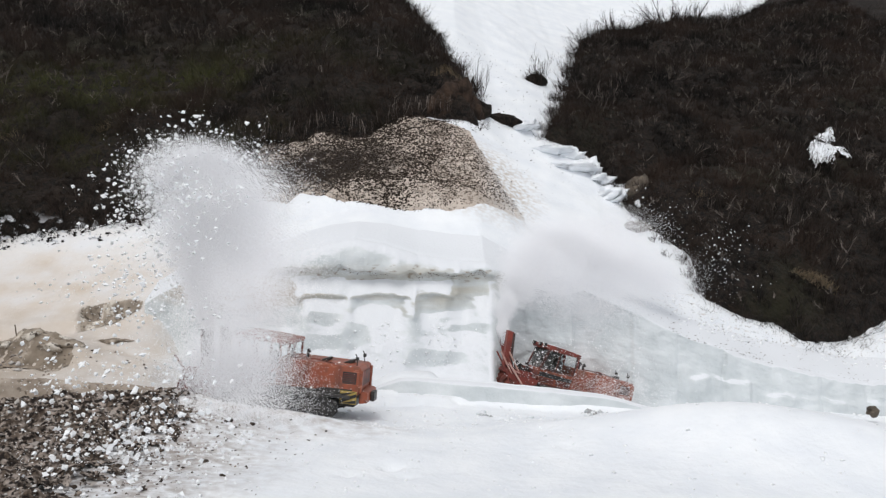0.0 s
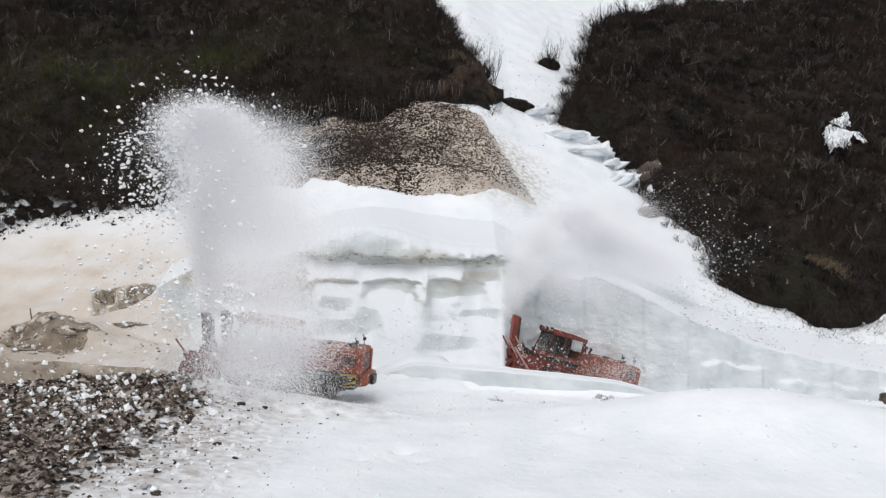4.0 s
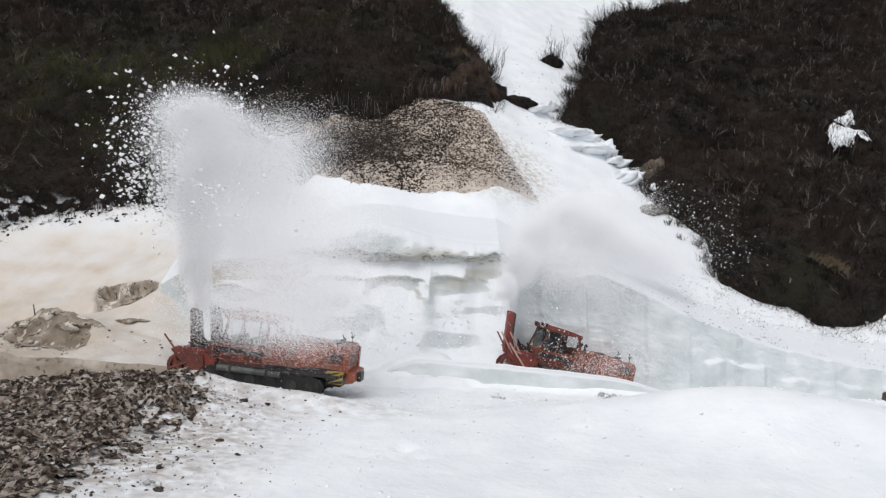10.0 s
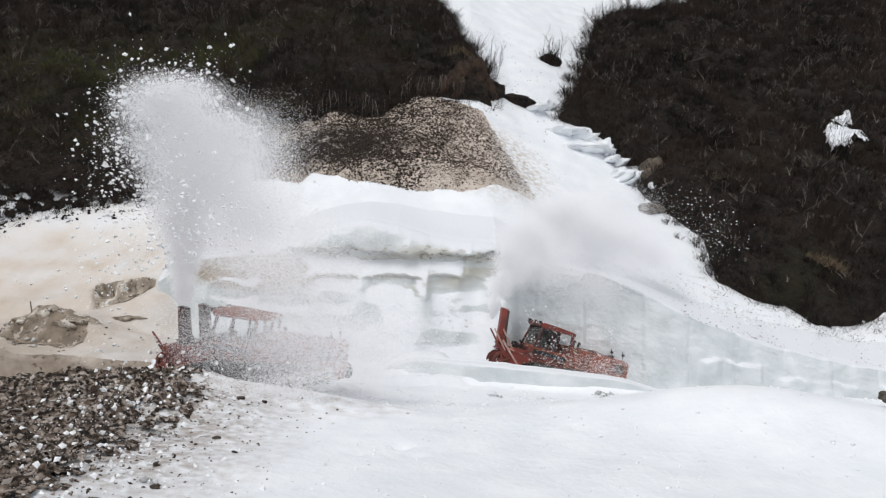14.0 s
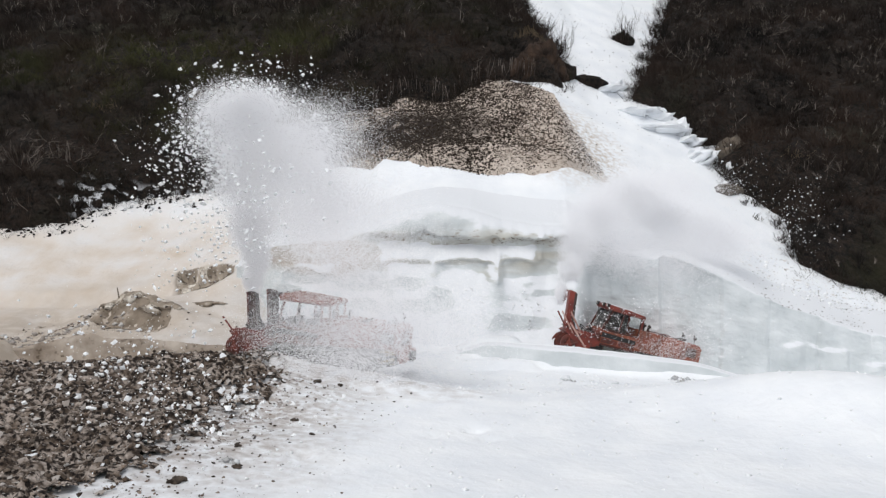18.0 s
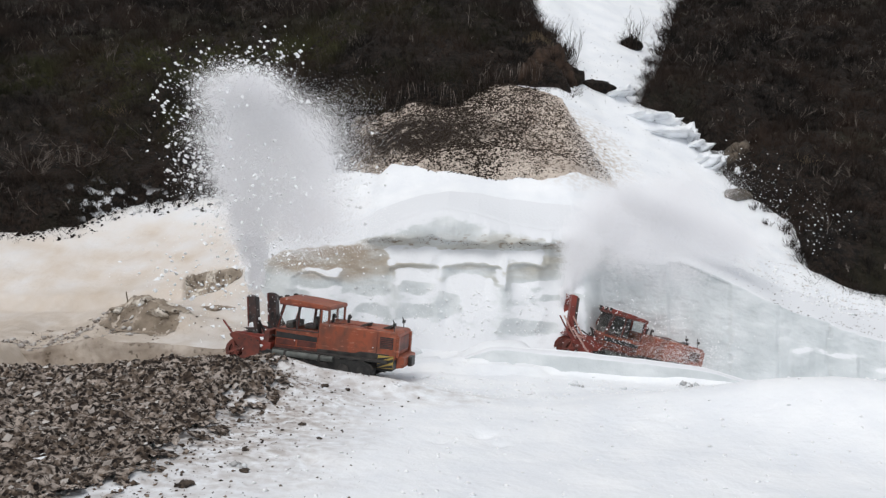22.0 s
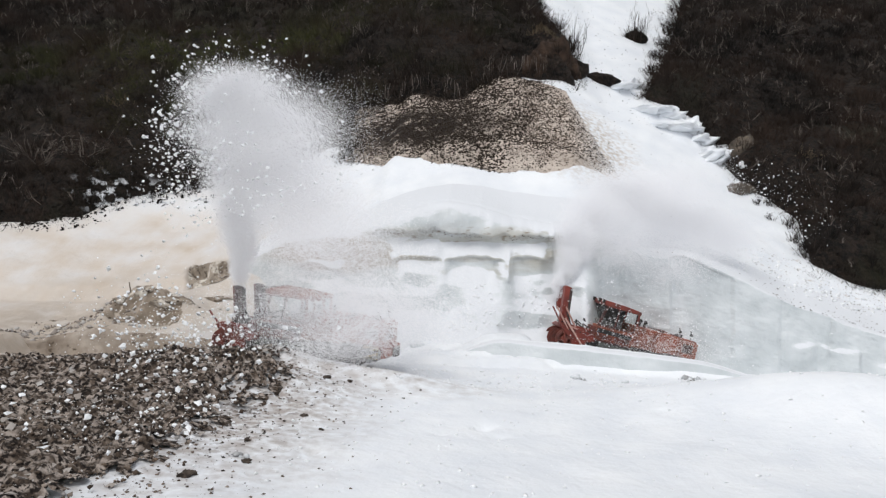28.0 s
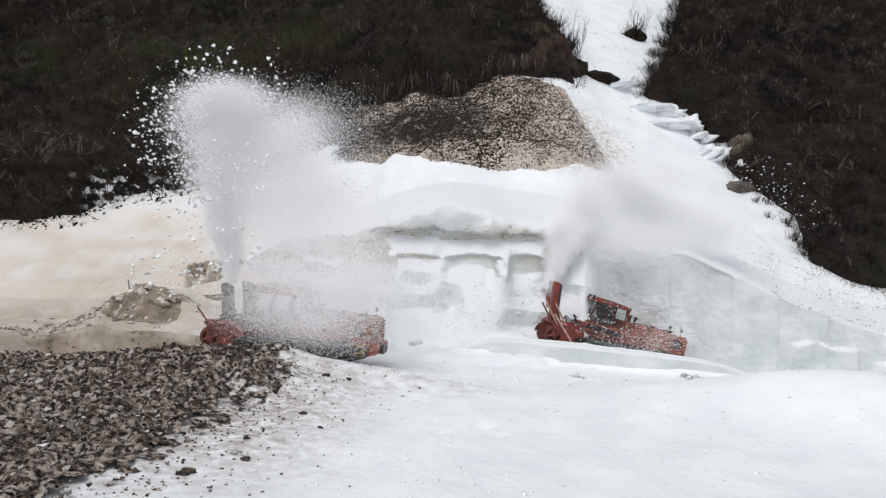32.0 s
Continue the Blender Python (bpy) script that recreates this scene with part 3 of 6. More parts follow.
def hill(name, outline, xs, ys, label):
    return tagged(sheet(name, xs, ys, lambda x, y: hill_height(x, y, inside(x, y, outline)), EARTH, lambda x, y: inside(x, y, outline) > -0.5), label, "hillside", kind="structure")


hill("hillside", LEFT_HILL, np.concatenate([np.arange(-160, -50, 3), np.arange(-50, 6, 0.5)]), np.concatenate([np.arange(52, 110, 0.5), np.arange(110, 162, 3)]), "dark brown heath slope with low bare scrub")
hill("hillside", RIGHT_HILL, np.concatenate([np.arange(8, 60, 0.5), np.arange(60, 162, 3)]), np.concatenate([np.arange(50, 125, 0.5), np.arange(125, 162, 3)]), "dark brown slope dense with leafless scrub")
tagged(sheet("debris_mound", np.arange(-16, 8, 0.2), np.arange(50, 69, 0.2), lambda x, y: debris_height(x, y, inside(x, y, DEBRIS_LINE)), DEBRIS,
             lambda x, y: inside(x, y, DEBRIS_LINE) + 0.35 * wavy(x * 1.4, y * 1.4, 14) * (y > 55) > -0.2), "mound of earth-speckled dirty snow above the road", "snow mound", kind="structure")


def scatter(n, x0, x1, y0, y1, outline, margin, gen=rng):
    x, y = x0 + (x1 - x0) * gen.random(n), y0 + (y1 - y0) * gen.random(n)
    d = inside(x, y, outline)
    k = d > margin
    return x[k], y[k], d[k]


def crumbs():
    x, y, d = scatter(26000, 0, 7.5, 51, 67, DEBRIS_LINE, -0.6)
    k = rng.random(len(x)) < 0.20 * smooth(-0.6, 1.6, d + 0.8 * wavy(x * 1.3 + y * 0.4, y * 0.6, 27))
    x, y, d = x[k], y[k], d[k]
    s = 0.018 + 0.05 * rng.random(len(x)) ** 1.6
    tagged(new("earth_crumbs", clod_mesh("earth_crumbs", np.stack([x, y, debris_height(x, y, d) + 0.02], 1), s, BROWN_CRUMBS, 0.6)), "brown crumbs of earth on tan snow", "earth", kind="stuff")
    x, y, d = scatter(135000, -15, 8.5, 50, 69, DEBRIS_LINE, -0.9)
    dark = 0.9 * wavy(x * 0.5, y * 0.35, 21) + 0.7 * wavy(x * 1.4 + y * 0.5, y * 0.6, 22) - 0.25 + 0.95 * (1 - smooth(-1.0, 1.0, x + 1.5 - 0.29 * (66 - y))) - 0.5
    k = rng.random(len(x)) < np.clip(0.43 + 0.45 * dark, 0.3, 0.9) * np.where(x > 1.5, smooth(-0.2, 2.2, d), smooth(-0.9, 0.3, d))
    x, y, d = x[k], y[k], d[k]
    z = debris_height(x, y, d)
    s = (0.02 + 0.07 * rng.random(len(x)) ** 2) * np.where(x + 0.28 * (60 - y) > 1.2, 0.72, 1.0)
    tagged(new("earth_crumbs", clod_mesh("earth_crumbs", np.stack([x, y, z + 0.02], 1), s, DEBRIS_CLODS, 0.6)), "dark crumbs of earth lying on dirty snow", "earth", kind="stuff")


crumbs()


def scrub(name, outline, x0, x1, y0, y1, count, label, seed):
    """Bare bushes over a hill: twigs rising in tufts, densest where the camera looks."""
    gen = np.random.default_rng(seed)
    x, y, d = scatter(count, x0, x1, y0, y1, outline, -0.15, gen)
    z = hill_height(x, y, d)
    per = 25
    n = len(x)
    size = 0.5 + 0.9 * gen.random(n) ** 2 + 0.35 * wavy(x * 0.25, y * 0.25, seed)
    cx, cy, cz, sz = (np.repeat(v, per) for v in (x, y, z, size))
    m = n * per
    a, r = gen.random(m) * 6.283, gen.random(m) ** 0.7
    lean = np.stack([np.cos(a) * r * 0.9, np.sin(a) * r * 0.9 - 0.15, 0.55 + 0.55 * gen.random(m)], 1)
    root = np.stack([cx + 0.35 * np.cos(a) * r * sz, cy + 0.35 * np.sin(a) * r * sz, cz - 0.1 + 0.25 * sz * gen.random(m)], 1)
    ob = new(name, spike_mesh(name, root, lean, sz * (0.6 + 0.7 * gen.random(m)), 0.012 + 0.022 * gen.random(m), TWIGS, gen))
    return tagged(ob, label, "scrub", kind="stuff")


def edge_scrub(outline, stretch, seed):
    """Ragged twigs along a hill's foot, leaning out over the snow."""
    gen = np.random.default_rng(seed)
    pts = []
    for (ax, ay), (bx, by) in zip(outline[stretch[0]:stretch[1]], outline[stretch[0] + 1:stretch[1] + 1]):
        m = max(2, int(math.hypot(bx - ax, by - ay) / 0.11))
        t = gen.random(m)
        pts.append(np.stack([ax + (bx - ax) * t, ay + (by - ay) * t], 1))
    p = np.concatenate(pts) + 0.45 * gen.normal(size=(sum(map(len, pts)), 2))
    d = inside(p[:, 0], p[:, 1], outline)
    per = 14
    q, dd = np.repeat(p, per, 0), np.repeat(d, per)
    m = len(q)
    q = q + 0.12 * gen.normal(size=(m, 2))
    z = hill_height(q[:, 0], q[:, 1], np.maximum(dd, 0.0)) - 0.1
    a = gen.random(m) * 6.283
    lean = np.stack([0.8 * np.cos(a), 0.8 * np.sin(a) - 0.3, 0.25 + 0.7 * gen.random(m)], 1)
    ob = new("scrub", twig_mesh("scrub", np.stack([q[:, 0], q[:, 1], z], 1), lean, (0.25 + 0.75 * gen.random(m) ** 2), 0.008 + 0.014 * gen.random(m), TWIGS, gen))
    tagged(ob, "ragged bare twigs at the hill's foot over snow", "scrub", kind="stuff")


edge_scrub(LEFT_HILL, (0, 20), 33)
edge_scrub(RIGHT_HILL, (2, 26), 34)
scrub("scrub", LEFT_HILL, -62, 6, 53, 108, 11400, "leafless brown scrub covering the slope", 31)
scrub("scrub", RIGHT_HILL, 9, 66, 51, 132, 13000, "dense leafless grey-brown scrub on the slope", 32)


def branchy(rise, spread_out, stems, seed, length=1.0):
    """Roots, directions, lengths and widths of one bare shrub that forks twice."""
    gen = np.random.default_rng(seed)
    out = []
    for s in range(stems):
        a = gen.random() * 6.283
        way = Vector((math.cos(a) * spread_out * gen.random(), math.sin(a) * spread_out * gen.random(), rise * (0.6 + 0.5 * gen.random())))
        ln = length * (0.6 + 0.6 * gen.random())
        root = Vector((0.25 * math.cos(a) * gen.random(), 0.25 * math.sin(a) * gen.random(), -0.1))
        out.append((root, way, ln, 0.022))
        for q in range(4):
            r2 = root + way * ln * (0.3 + 0.15 * q)
            w2 = (way.normalized() + Vector(gen.normal(size=3)) * 0.45).normalized()
            l2 = ln * (0.55 - 0.07 * q) * (0.7 + 0.6 * gen.random())
            out.append((r2, w2, l2, 0.012))
            for g in range(3):
                out.append((r2 + w2 * l2 * (0.35 + 0.2 * g), (w2 + Vector(gen.normal(size=3)) * 0.5).normalized(), l2 * 0.5, 0.007))
    return out


def shrub(name, mat, seed, rise, spread_out, stems, length, slim=1.0):
    rows = branchy(rise, spread_out, stems, seed, length)
    gen = np.random.default_rng(seed)
    a = [np.array([tuple(r[k]) for r in rows]) for k in (0, 1)]
    return twig_mesh(name, a[0], a[1], np.array([r[2] for r in rows]), np.array([r[3] for r in rows]) * slim, mat, gen)


def shrubs():
    """Bare shrubs standing in the snow gully and along the hills' edges."""
    spots = [(11.2, 85.0, 5.0), (11.6, 85.4, 3.2), (4.6, 74.5, 4.6), (3.6, 69.6, 3.2), (11.3, 84.8, 2.4), (11.0, 84.6, 2.0), (3.9, 72.0, 2.2), (3.0, 77.0, 1.8), (1.2, 85.5, 1.9), (0.2, 89.0, 1.8), (-1.6, 93.0, 2.0), (-3.4, 98.0, 2.0),
             (13.2, 82.0, 1.9), (14.6, 86.5, 2.2), (15.6, 90.5, 2.2), (17.0, 95.0, 2.3), (19.0, 102.0, 3.6), (21.6, 107.0, 4.5), (16.2, 92.5, 3.4), (14.0, 84.5, 3.0), (17.6, 97.0, 3.6), (31.0, 115.0, 7.0), (33.0, 116.2, 5.5), (40.0, 120.6, 4.5), (44.5, 121.8, 4.5), (49.0, 126.0, 5.0), (35.6, 70.6, 1.6), (36.4, 72.6, 1.3), (34.2, 69.4, 1.2),
             (12.0, 77.5, 2.0), (20.0, 104.0, 3.0), (24.5, 112.0, 3.2), (17.6, 63.6, 1.4), (18.4, 61.4, 1.4), (16.6, 62.2, 1.3), (19.4, 59.6, 1.4), (17.4, 60.4, 1.2), (18.2, 58.2, 1.3), (17.2, 58.6, 1.0), (16.6, 60.2, 0.9), (18.0, 56.4, 1.2), (18.6, 55.0, 1.2), (-28.6, 58.3, 0.9), (-26.0, 58.8, 0.8), (-23.5, 59.0, 0.8)]
    meshes = [shrub("bare_shrub", TWIGS, 400 + k, 1.0, 0.7, 16, 0.62) for k in range(4)]
    tall = [shrub("bare_shrub", TWIGS, 420 + k, 1.2, 0.55, 12, 0.6, 0.32) for k in range(3)]
    bush = [shrub("bare_bush", TWIGS, 460 + k, 0.95, 1.25, 34, 0.6, 0.5) for k in range(3)]
    for k, (x, y, s) in enumerate(((33.4, 112.0, 6.6), (25.2, 108.2, 5.0), (38.0, 115.4, 5.0), (20.8, 103.6, 4.6), (45.0, 119.4, 5.0), (18.2, 98.8, 3.4), (16.6, 94.0, 2.6), (14.6, 87.0, 2.4), (13.0, 81.4, 2.2), (11.6, 76.4, 2.0), (-1.2, 91.6, 2.8), (1.0, 85.0, 2.2), (-4.6, 104.0, 3.0))):
        d = max(0.0, float(inside(np.array([x]), np.array([y]), LEFT_HILL)[0]), float(inside(np.array([x]), np.array([y]), RIGHT_HILL)[0]))
        ob = new("bare_bush", bush[k % 3])
        ob.matrix_world = pose(x, y, float(hill_height(np.array([x]), np.array([y]), np.array([d]))[0]) - 0.1, 0, 0, 50 * k) @ Matrix.Diagonal((s, s, s, 1))
        tagged(ob, "dense leafless bush on the edge of the slope", "bush", "bare bushes")
    for k, (x, y, s) in enumerate(spots):
        d = max(float(inside(np.array([x]), np.array([y]), LEFT_HILL)[0]), float(inside(np.array([x]), np.array([y]), RIGHT_HILL)[0]))
        z = float(hill_height(np.array([x]), np.array([y]), np.array([d]))[0]) if d > 0 else float(height(x, y))
        ob = new("bare_shrub", tall[k % 3] if s > 2.8 else meshes[k % 4])
        ob.matrix_world = pose(x, y, z, 0, 0, 70 * k) @ Matrix.Diagonal((s, s, s, 1))
        tagged(ob, "leafless dark shrub standing out of the snow", "shrub", "bare shrubs")


shrubs()


def branches(outline, x0, x1, y0, y1, count, seed):
    """Pale fallen and upright branches among the scrub."""
    gen = np.random.default_rng(seed)
    x, y, d = scatter(count, x0, x1, y0, y1, outline, 0.4, gen)
    z = hill_height(x, y, d)
    rows = []
    for px, py, pz in zip(x, y, z):
        s = 0.5 + gen.random() ** 2
        for r, w, ln, wd in branchy(0.5 + 0.5 * gen.random(), 1.1, 2, int(gen.integers(1e6)), s):
            rows.append((px + r.x * s, py + r.y * s - 0.2, pz + 0.25 + r.z * s, w.x, w.y, w.z, ln, wd * 1.5))
    a = np.array(rows)
    ob = new("dead_branches", twig_mesh("dead_branches", a[:, :3], a[:, 3:6], a[:, 6], a[:, 7], PALE, gen))
    tagged(ob, "pale dead branches lying over the scrub", "branches", kind="stuff")


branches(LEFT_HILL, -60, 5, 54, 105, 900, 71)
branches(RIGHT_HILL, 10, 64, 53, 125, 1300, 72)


def grass(spots, seed):
    gen = np.random.default_rng(seed)
    for x, y, w, n in spots:
        px, py = x + w * gen.normal(size=n), y + 0.4 * w * gen.normal(size=n)
        outline = LEFT_HILL if x < 6 else RIGHT_HILL
        pz = hill_height(px, py, np.maximum(inside(px, py, outline), 0))
        lean = np.stack([0.35 * gen.normal(size=n), -0.5 + 0.3 * gen.normal(size=n), 0.15 + 0.5 * gen.random(n)], 1)
        me = twig_mesh("dry_grass", np.stack([px, py, pz + 0.35], 1), lean, 0.5 + 0.5 * gen.random(n), 0.012 + 0.01 * gen.random(n), STRAW, gen)
        tagged(new("grass_tuft", me), "hanging tuft of dry straw-coloured grass", "grass", kind="stuff")


def hanging_roots():
    """Pale roots hanging down the bare edge above the mound."""
    n = 110
    x = -13.2 + 15.2 * rng.random(n)
    y = np.interp(x, [-13.5, -13, -5, -1.9, 0.7, 2.5], [64.4, 65.2, 62.7, 66.3, 66.8, 66.9]) + 0.3
    z = hill_height(x, y, np.maximum(inside(x, y, LEFT_HILL), 0)) + 0.5 + 0.8 * rng.random(n)
    down = np.stack([0.12 * rng.normal(size=n), -0.25 + 0.1 * rng.normal(size=n), -1 + 0 * x], 1)
    me = twig_mesh("hanging_roots", np.stack([x, y - 0.3, z], 1), down, 0.7 + 1.0 * rng.random(n), 0.012 + 0.012 * rng.random(n), PALE, rng)
    tagged(new("hanging_roots", me), "pale thin roots hanging from the heath edge", "roots", kind="stuff")


hanging_roots()


def dead_branches():
    """Larger fallen branches that show pale against the hills."""
    kinds = [shrub("dead_branch", PALE, 440 + k, 0.5, 1.1, 6, 0.9, 0.8) for k in range(3)]
    for k, (x, y, s) in enumerate(((-36.6, 57.6, 2.4), (-35.4, 57.2, 2.8), (-34.4, 56.8, 2.2), (-32.5, 58.0, 2.6), (-29.5, 62.0, 2.0), (-22.5, 67.0, 2.0), (-14.0, 72.0, 2.2), (-36.0, 70.0, 2.4), (-8.0, 74.0, 2.0), (22.0, 61.0, 2.0), (26.5, 60.0, 2.4), (30.5, 66.0, 2.2), (24.0, 72.0, 2.2), (34.5, 62.5, 2.0), (40.0, 68.0, 2.4),
                                   (31.0, 78.0, 2.4), (38.0, 84.0, 2.8), (44.0, 92.0, 3.0), (26.0, 86.0, 2.6))):
        side = LEFT_HILL if x < 6 else RIGHT_HILL
        d = inside(np.array([x]), np.array([y]), side)
        z = float(hill_height(np.array([x]), np.array([y]), d)[0]) + 0.3
        ob = new("dead_branch", kinds[k % 3])
        ob.matrix_world = pose(x, y, z, 35, 20 * math.sin(k), 67 * k) @ Matrix.Diagonal((s, s, s, 1))
        tagged(ob, "pale grey fallen branch lying over dark scrub", "branch", "fallen branches")
    for k, (x, y, s, tilt) in enumerate(((-34.0, 58.0, 1.7, 125), (-32.6, 58.3, 1.5, 140), (-35.6, 58.2, 1.6, 115), (-33.2, 58.0, 1.3, 150))):
        z = float(hill_height(np.array([x]), np.array([y]), inside(np.array([x]), np.array([y]), LEFT_HILL))[0]) + 0.9
        ob = new("dead_branch", kinds[k % 3])
        ob.matrix_world = pose(x, y - 0.5, z, tilt, 12 * k - 20, 40 * k) @ Matrix.Diagonal((s, s, s, 1))
        tagged(ob, "pale grey branch drooping over the hill's foot", "branch", "drooping branches")


dead_branches()


grass([(26.6, 55.4, 0.55, 420), (25.6, 55.6, 0.4, 120), (21.5, 63.5, 0.6, 70), (2.6, 70.0, 0.6, 120), (1.2, 69.5, 0.4, 80), (-26.0, 66.0, 0.5, 60), (-33, 64.0, 0.6, 60)], 81)


def gully_things():
    def on(x, y):
        return float(height(x, y))
    # a solid dark lump in place of a pit, its darkness put into the colour
    lump("rock", (6.3, 70.8, on(6.3, 70.8) - 0.1), (1.7, 0.7, 0.7), 500, EARTH, "dark lump standing in for a black pit in the snow", "rock", 0, 0.5)
    lump("rock", (4.4, 69.5, on(4.4, 69.5) + 0.2), (1.2, 0.8, 0.8), 501, EARTH, "dark earthy rock at the edge of the snow", "rock", 30, 0.5)
    lump("rock", (11.3, 85.0, on(11.3, 85.0) + 0.1), (1.2, 0.6, 0.7), 502, EARTH, "dark rock under a bare shrub in the snow", "rock", 10, 0.5)
    lump("rock", (17.2, 66.0, on(17.2, 66.0) + 0.4), (1.5, 1.2, 1.6), 503, ROCK, "brown weathered boulder at the hill's foot", "boulder", 10, 0.4)
    lump("rock", (16.0, 61.6, on(16.0, 61.6) - 0.05), (1.2, 0.8, 0.55), 504, ROCK, "grey rock half buried in snow", "rock", 30, 0.5)
    # no hole is cut here: the lump's dark colour gives the hollow's shade
    lump("rock", (25.1, 46.0, -1.95), (0.32, 0.3, 0.3), 505, ROCK, "dark lump standing in for a hollow with roots in the snow wall", "hollow", 0, 0.6)
    for k, (x, y, z, a, b, c) in enumerate(((2.6, 68.6, 20.4, 1.5, 1.0, 1.9), (3.9, 68.8, 19.4, 1.1, 0.9, 1.5), (1.2, 67.9, 19.4, 1.4, 0.8, 1.4))):
        tagged(lump("earth_bank", (x, y, z), (a, b, c), 520 + k, BROWNEARTH, "brown broken earth bank at the edge of the gully", "earth bank", 20 * k, 0.5), group="earth banks")
    for k, (x, y, a, b) in enumerate(((10.4, 69.0, 1.9, 0.34), (12.4, 67.5, 2.3, 0.32), (13.7, 68.3, 0.7, 0.75), (8.2, 71.3, 0.9, 0.3), (14.7, 65.4, 1.2, 0.5), (16.1, 65.8, 0.9, 0.6), (12.3, 69.4, 0.5, 0.5), (14.3, 67.4, 0.9, 0.42), (15.4, 65.0, 0.6, 0.5), (9.2, 72.4, 0.7, 0.4), (17.0, 64.6, 0.7, 0.5))):
        tagged(lump("snow_slab", (x, y, on(x, y) + 0.1), (a, 1.0, b), 510 + k, SNOW, "broken slab of old snow on the slope", "snow slab", 15 * k, 0.85, 22), group="broken snow slabs")


gully_things()


def gully_specks():
    """Specks of dirt on the snow of the gully."""
    n = 500
    x, y = 3 + 9 * rng.random(n), 60 + 30 * rng.random(n)
    s = 0.015 + 0.06 * rng.random(n) ** 4
    tagged(new("dirt_crumbs", clod_mesh("dirt_crumbs", np.stack([x, y, height(x, y) + s * 0.2], 1), s, DEBRIS_CLODS, 0.6)), "specks of dirt on the snow gully", "crumbs", kind="stuff")


gully_specks()


def snow_patch():
    """A patch of snow left on the scrub slope."""
    line = [(33.1, 70.5), (34.3, 72.4), (35.2, 72.5), (35.5, 74.3), (36.7, 75.0), (37.9, 76.2), (38.6, 76.4), (37.7, 74.5), (35.9, 72.5), (36.6, 72.3), (37.2, 71.6), (36.7, 70.0), (35.5, 69.8), (33.7, 67.9), (32.9, 68.2)]
    fn = lambda x, y: hill_height(x, y, inside(x, y, RIGHT_HILL)) + np.clip(0.9 * inside(x, y, line), -0.5, 0.35) + 0.45
    tagged(sheet("snow_patch", np.arange(32, 40, 0.1), np.arange(67, 78, 0.1), fn, SNOW, lambda x, y: inside(x, y, line) + 0.45 * wavy(x * 1.6, y * 1.6, 93) + 0.3 * wavy(x * 4.5, y * 4.5, 98) > 0.3), "small patch of white snow lying among scrub", "snow patch")


snow_patch()


# ---- the cut snow wall ----
# bare upright faces left between the slumped snow: from x, to x, sill, head, sag of the sill, lean of the head
FACES = [(-8.7, -4.5, 5.92, 6.3, 0, 0), (-4.6, -0.8, 5.7, 6.2, -0.1, 0), (-0.9, 1.4, 5.72, 6.1, 0.15, 0), (1.4, 3.4, 4.6, 6.0, 0, 0), (-4.35, -1.45, 4.2, 4.72, -0.3, 0), (-0.6, 2.7, 3.8, 4.62, 0.05, 0),
         (-6.65, -4.75, 3.4, 3.92, 0.25, 0.1), (-6.8, -4.8, 1.9, 2.75, 0.1, 0.1), (-4.5, -3.3, 2.0, 3.35, 0.3, 0.15), (-0.9, 1.9, 1.05, 1.85, 0, 0.15), (1.15, 3.3, 2.65, 3.15, 0.1, 0),
         (-13.9, -7.55, 4.62, 6.15, -0.12, 0.2), (-12.9, -10.0, 3.55, 4.2, 0.12, 0.05), (-10.1, -7.25, 3.25, 4.75, 0.1, 0.0), (-9.2, -7.3, 2.0, 2.7, 0.2, 0.1), (-14.2, -12.2, 2.9, 3.5, 0.1, 0.1)]
# drifts that bulge over the face and are undercut: from x, to x, height of the undercut, depth
BULGES = [(-7.4, -4.55, 4.72, 0.30), (-4.4, -1.0, 4.74, 0.34), (-0.6, 1.45, 4.64, 0.36), (1.4, 2.7, 4.62, 0.1), (-13.2, -10.1, 4.2, 0.22)]
DRIPS = [(-7.35, 3.3, 5.2), (-0.78, 3.35, 5.6), (1.6, 4.6, 6.3), (5.75, 2.4, 5.3)]
TABLE_X, TABLE_Z = np.arange(-16.4, 5.3, 0.07), np.arange(-2.4, 8.8, 0.05)


def wall_lip(x):
    return 6.14 + 0.36 * wavy(x * 0.62, 0 * x, 43) + 0.16 * wavy(x * 2.0, 0 * x, 44) - 0.05 * np.clip(x, 0, 9)


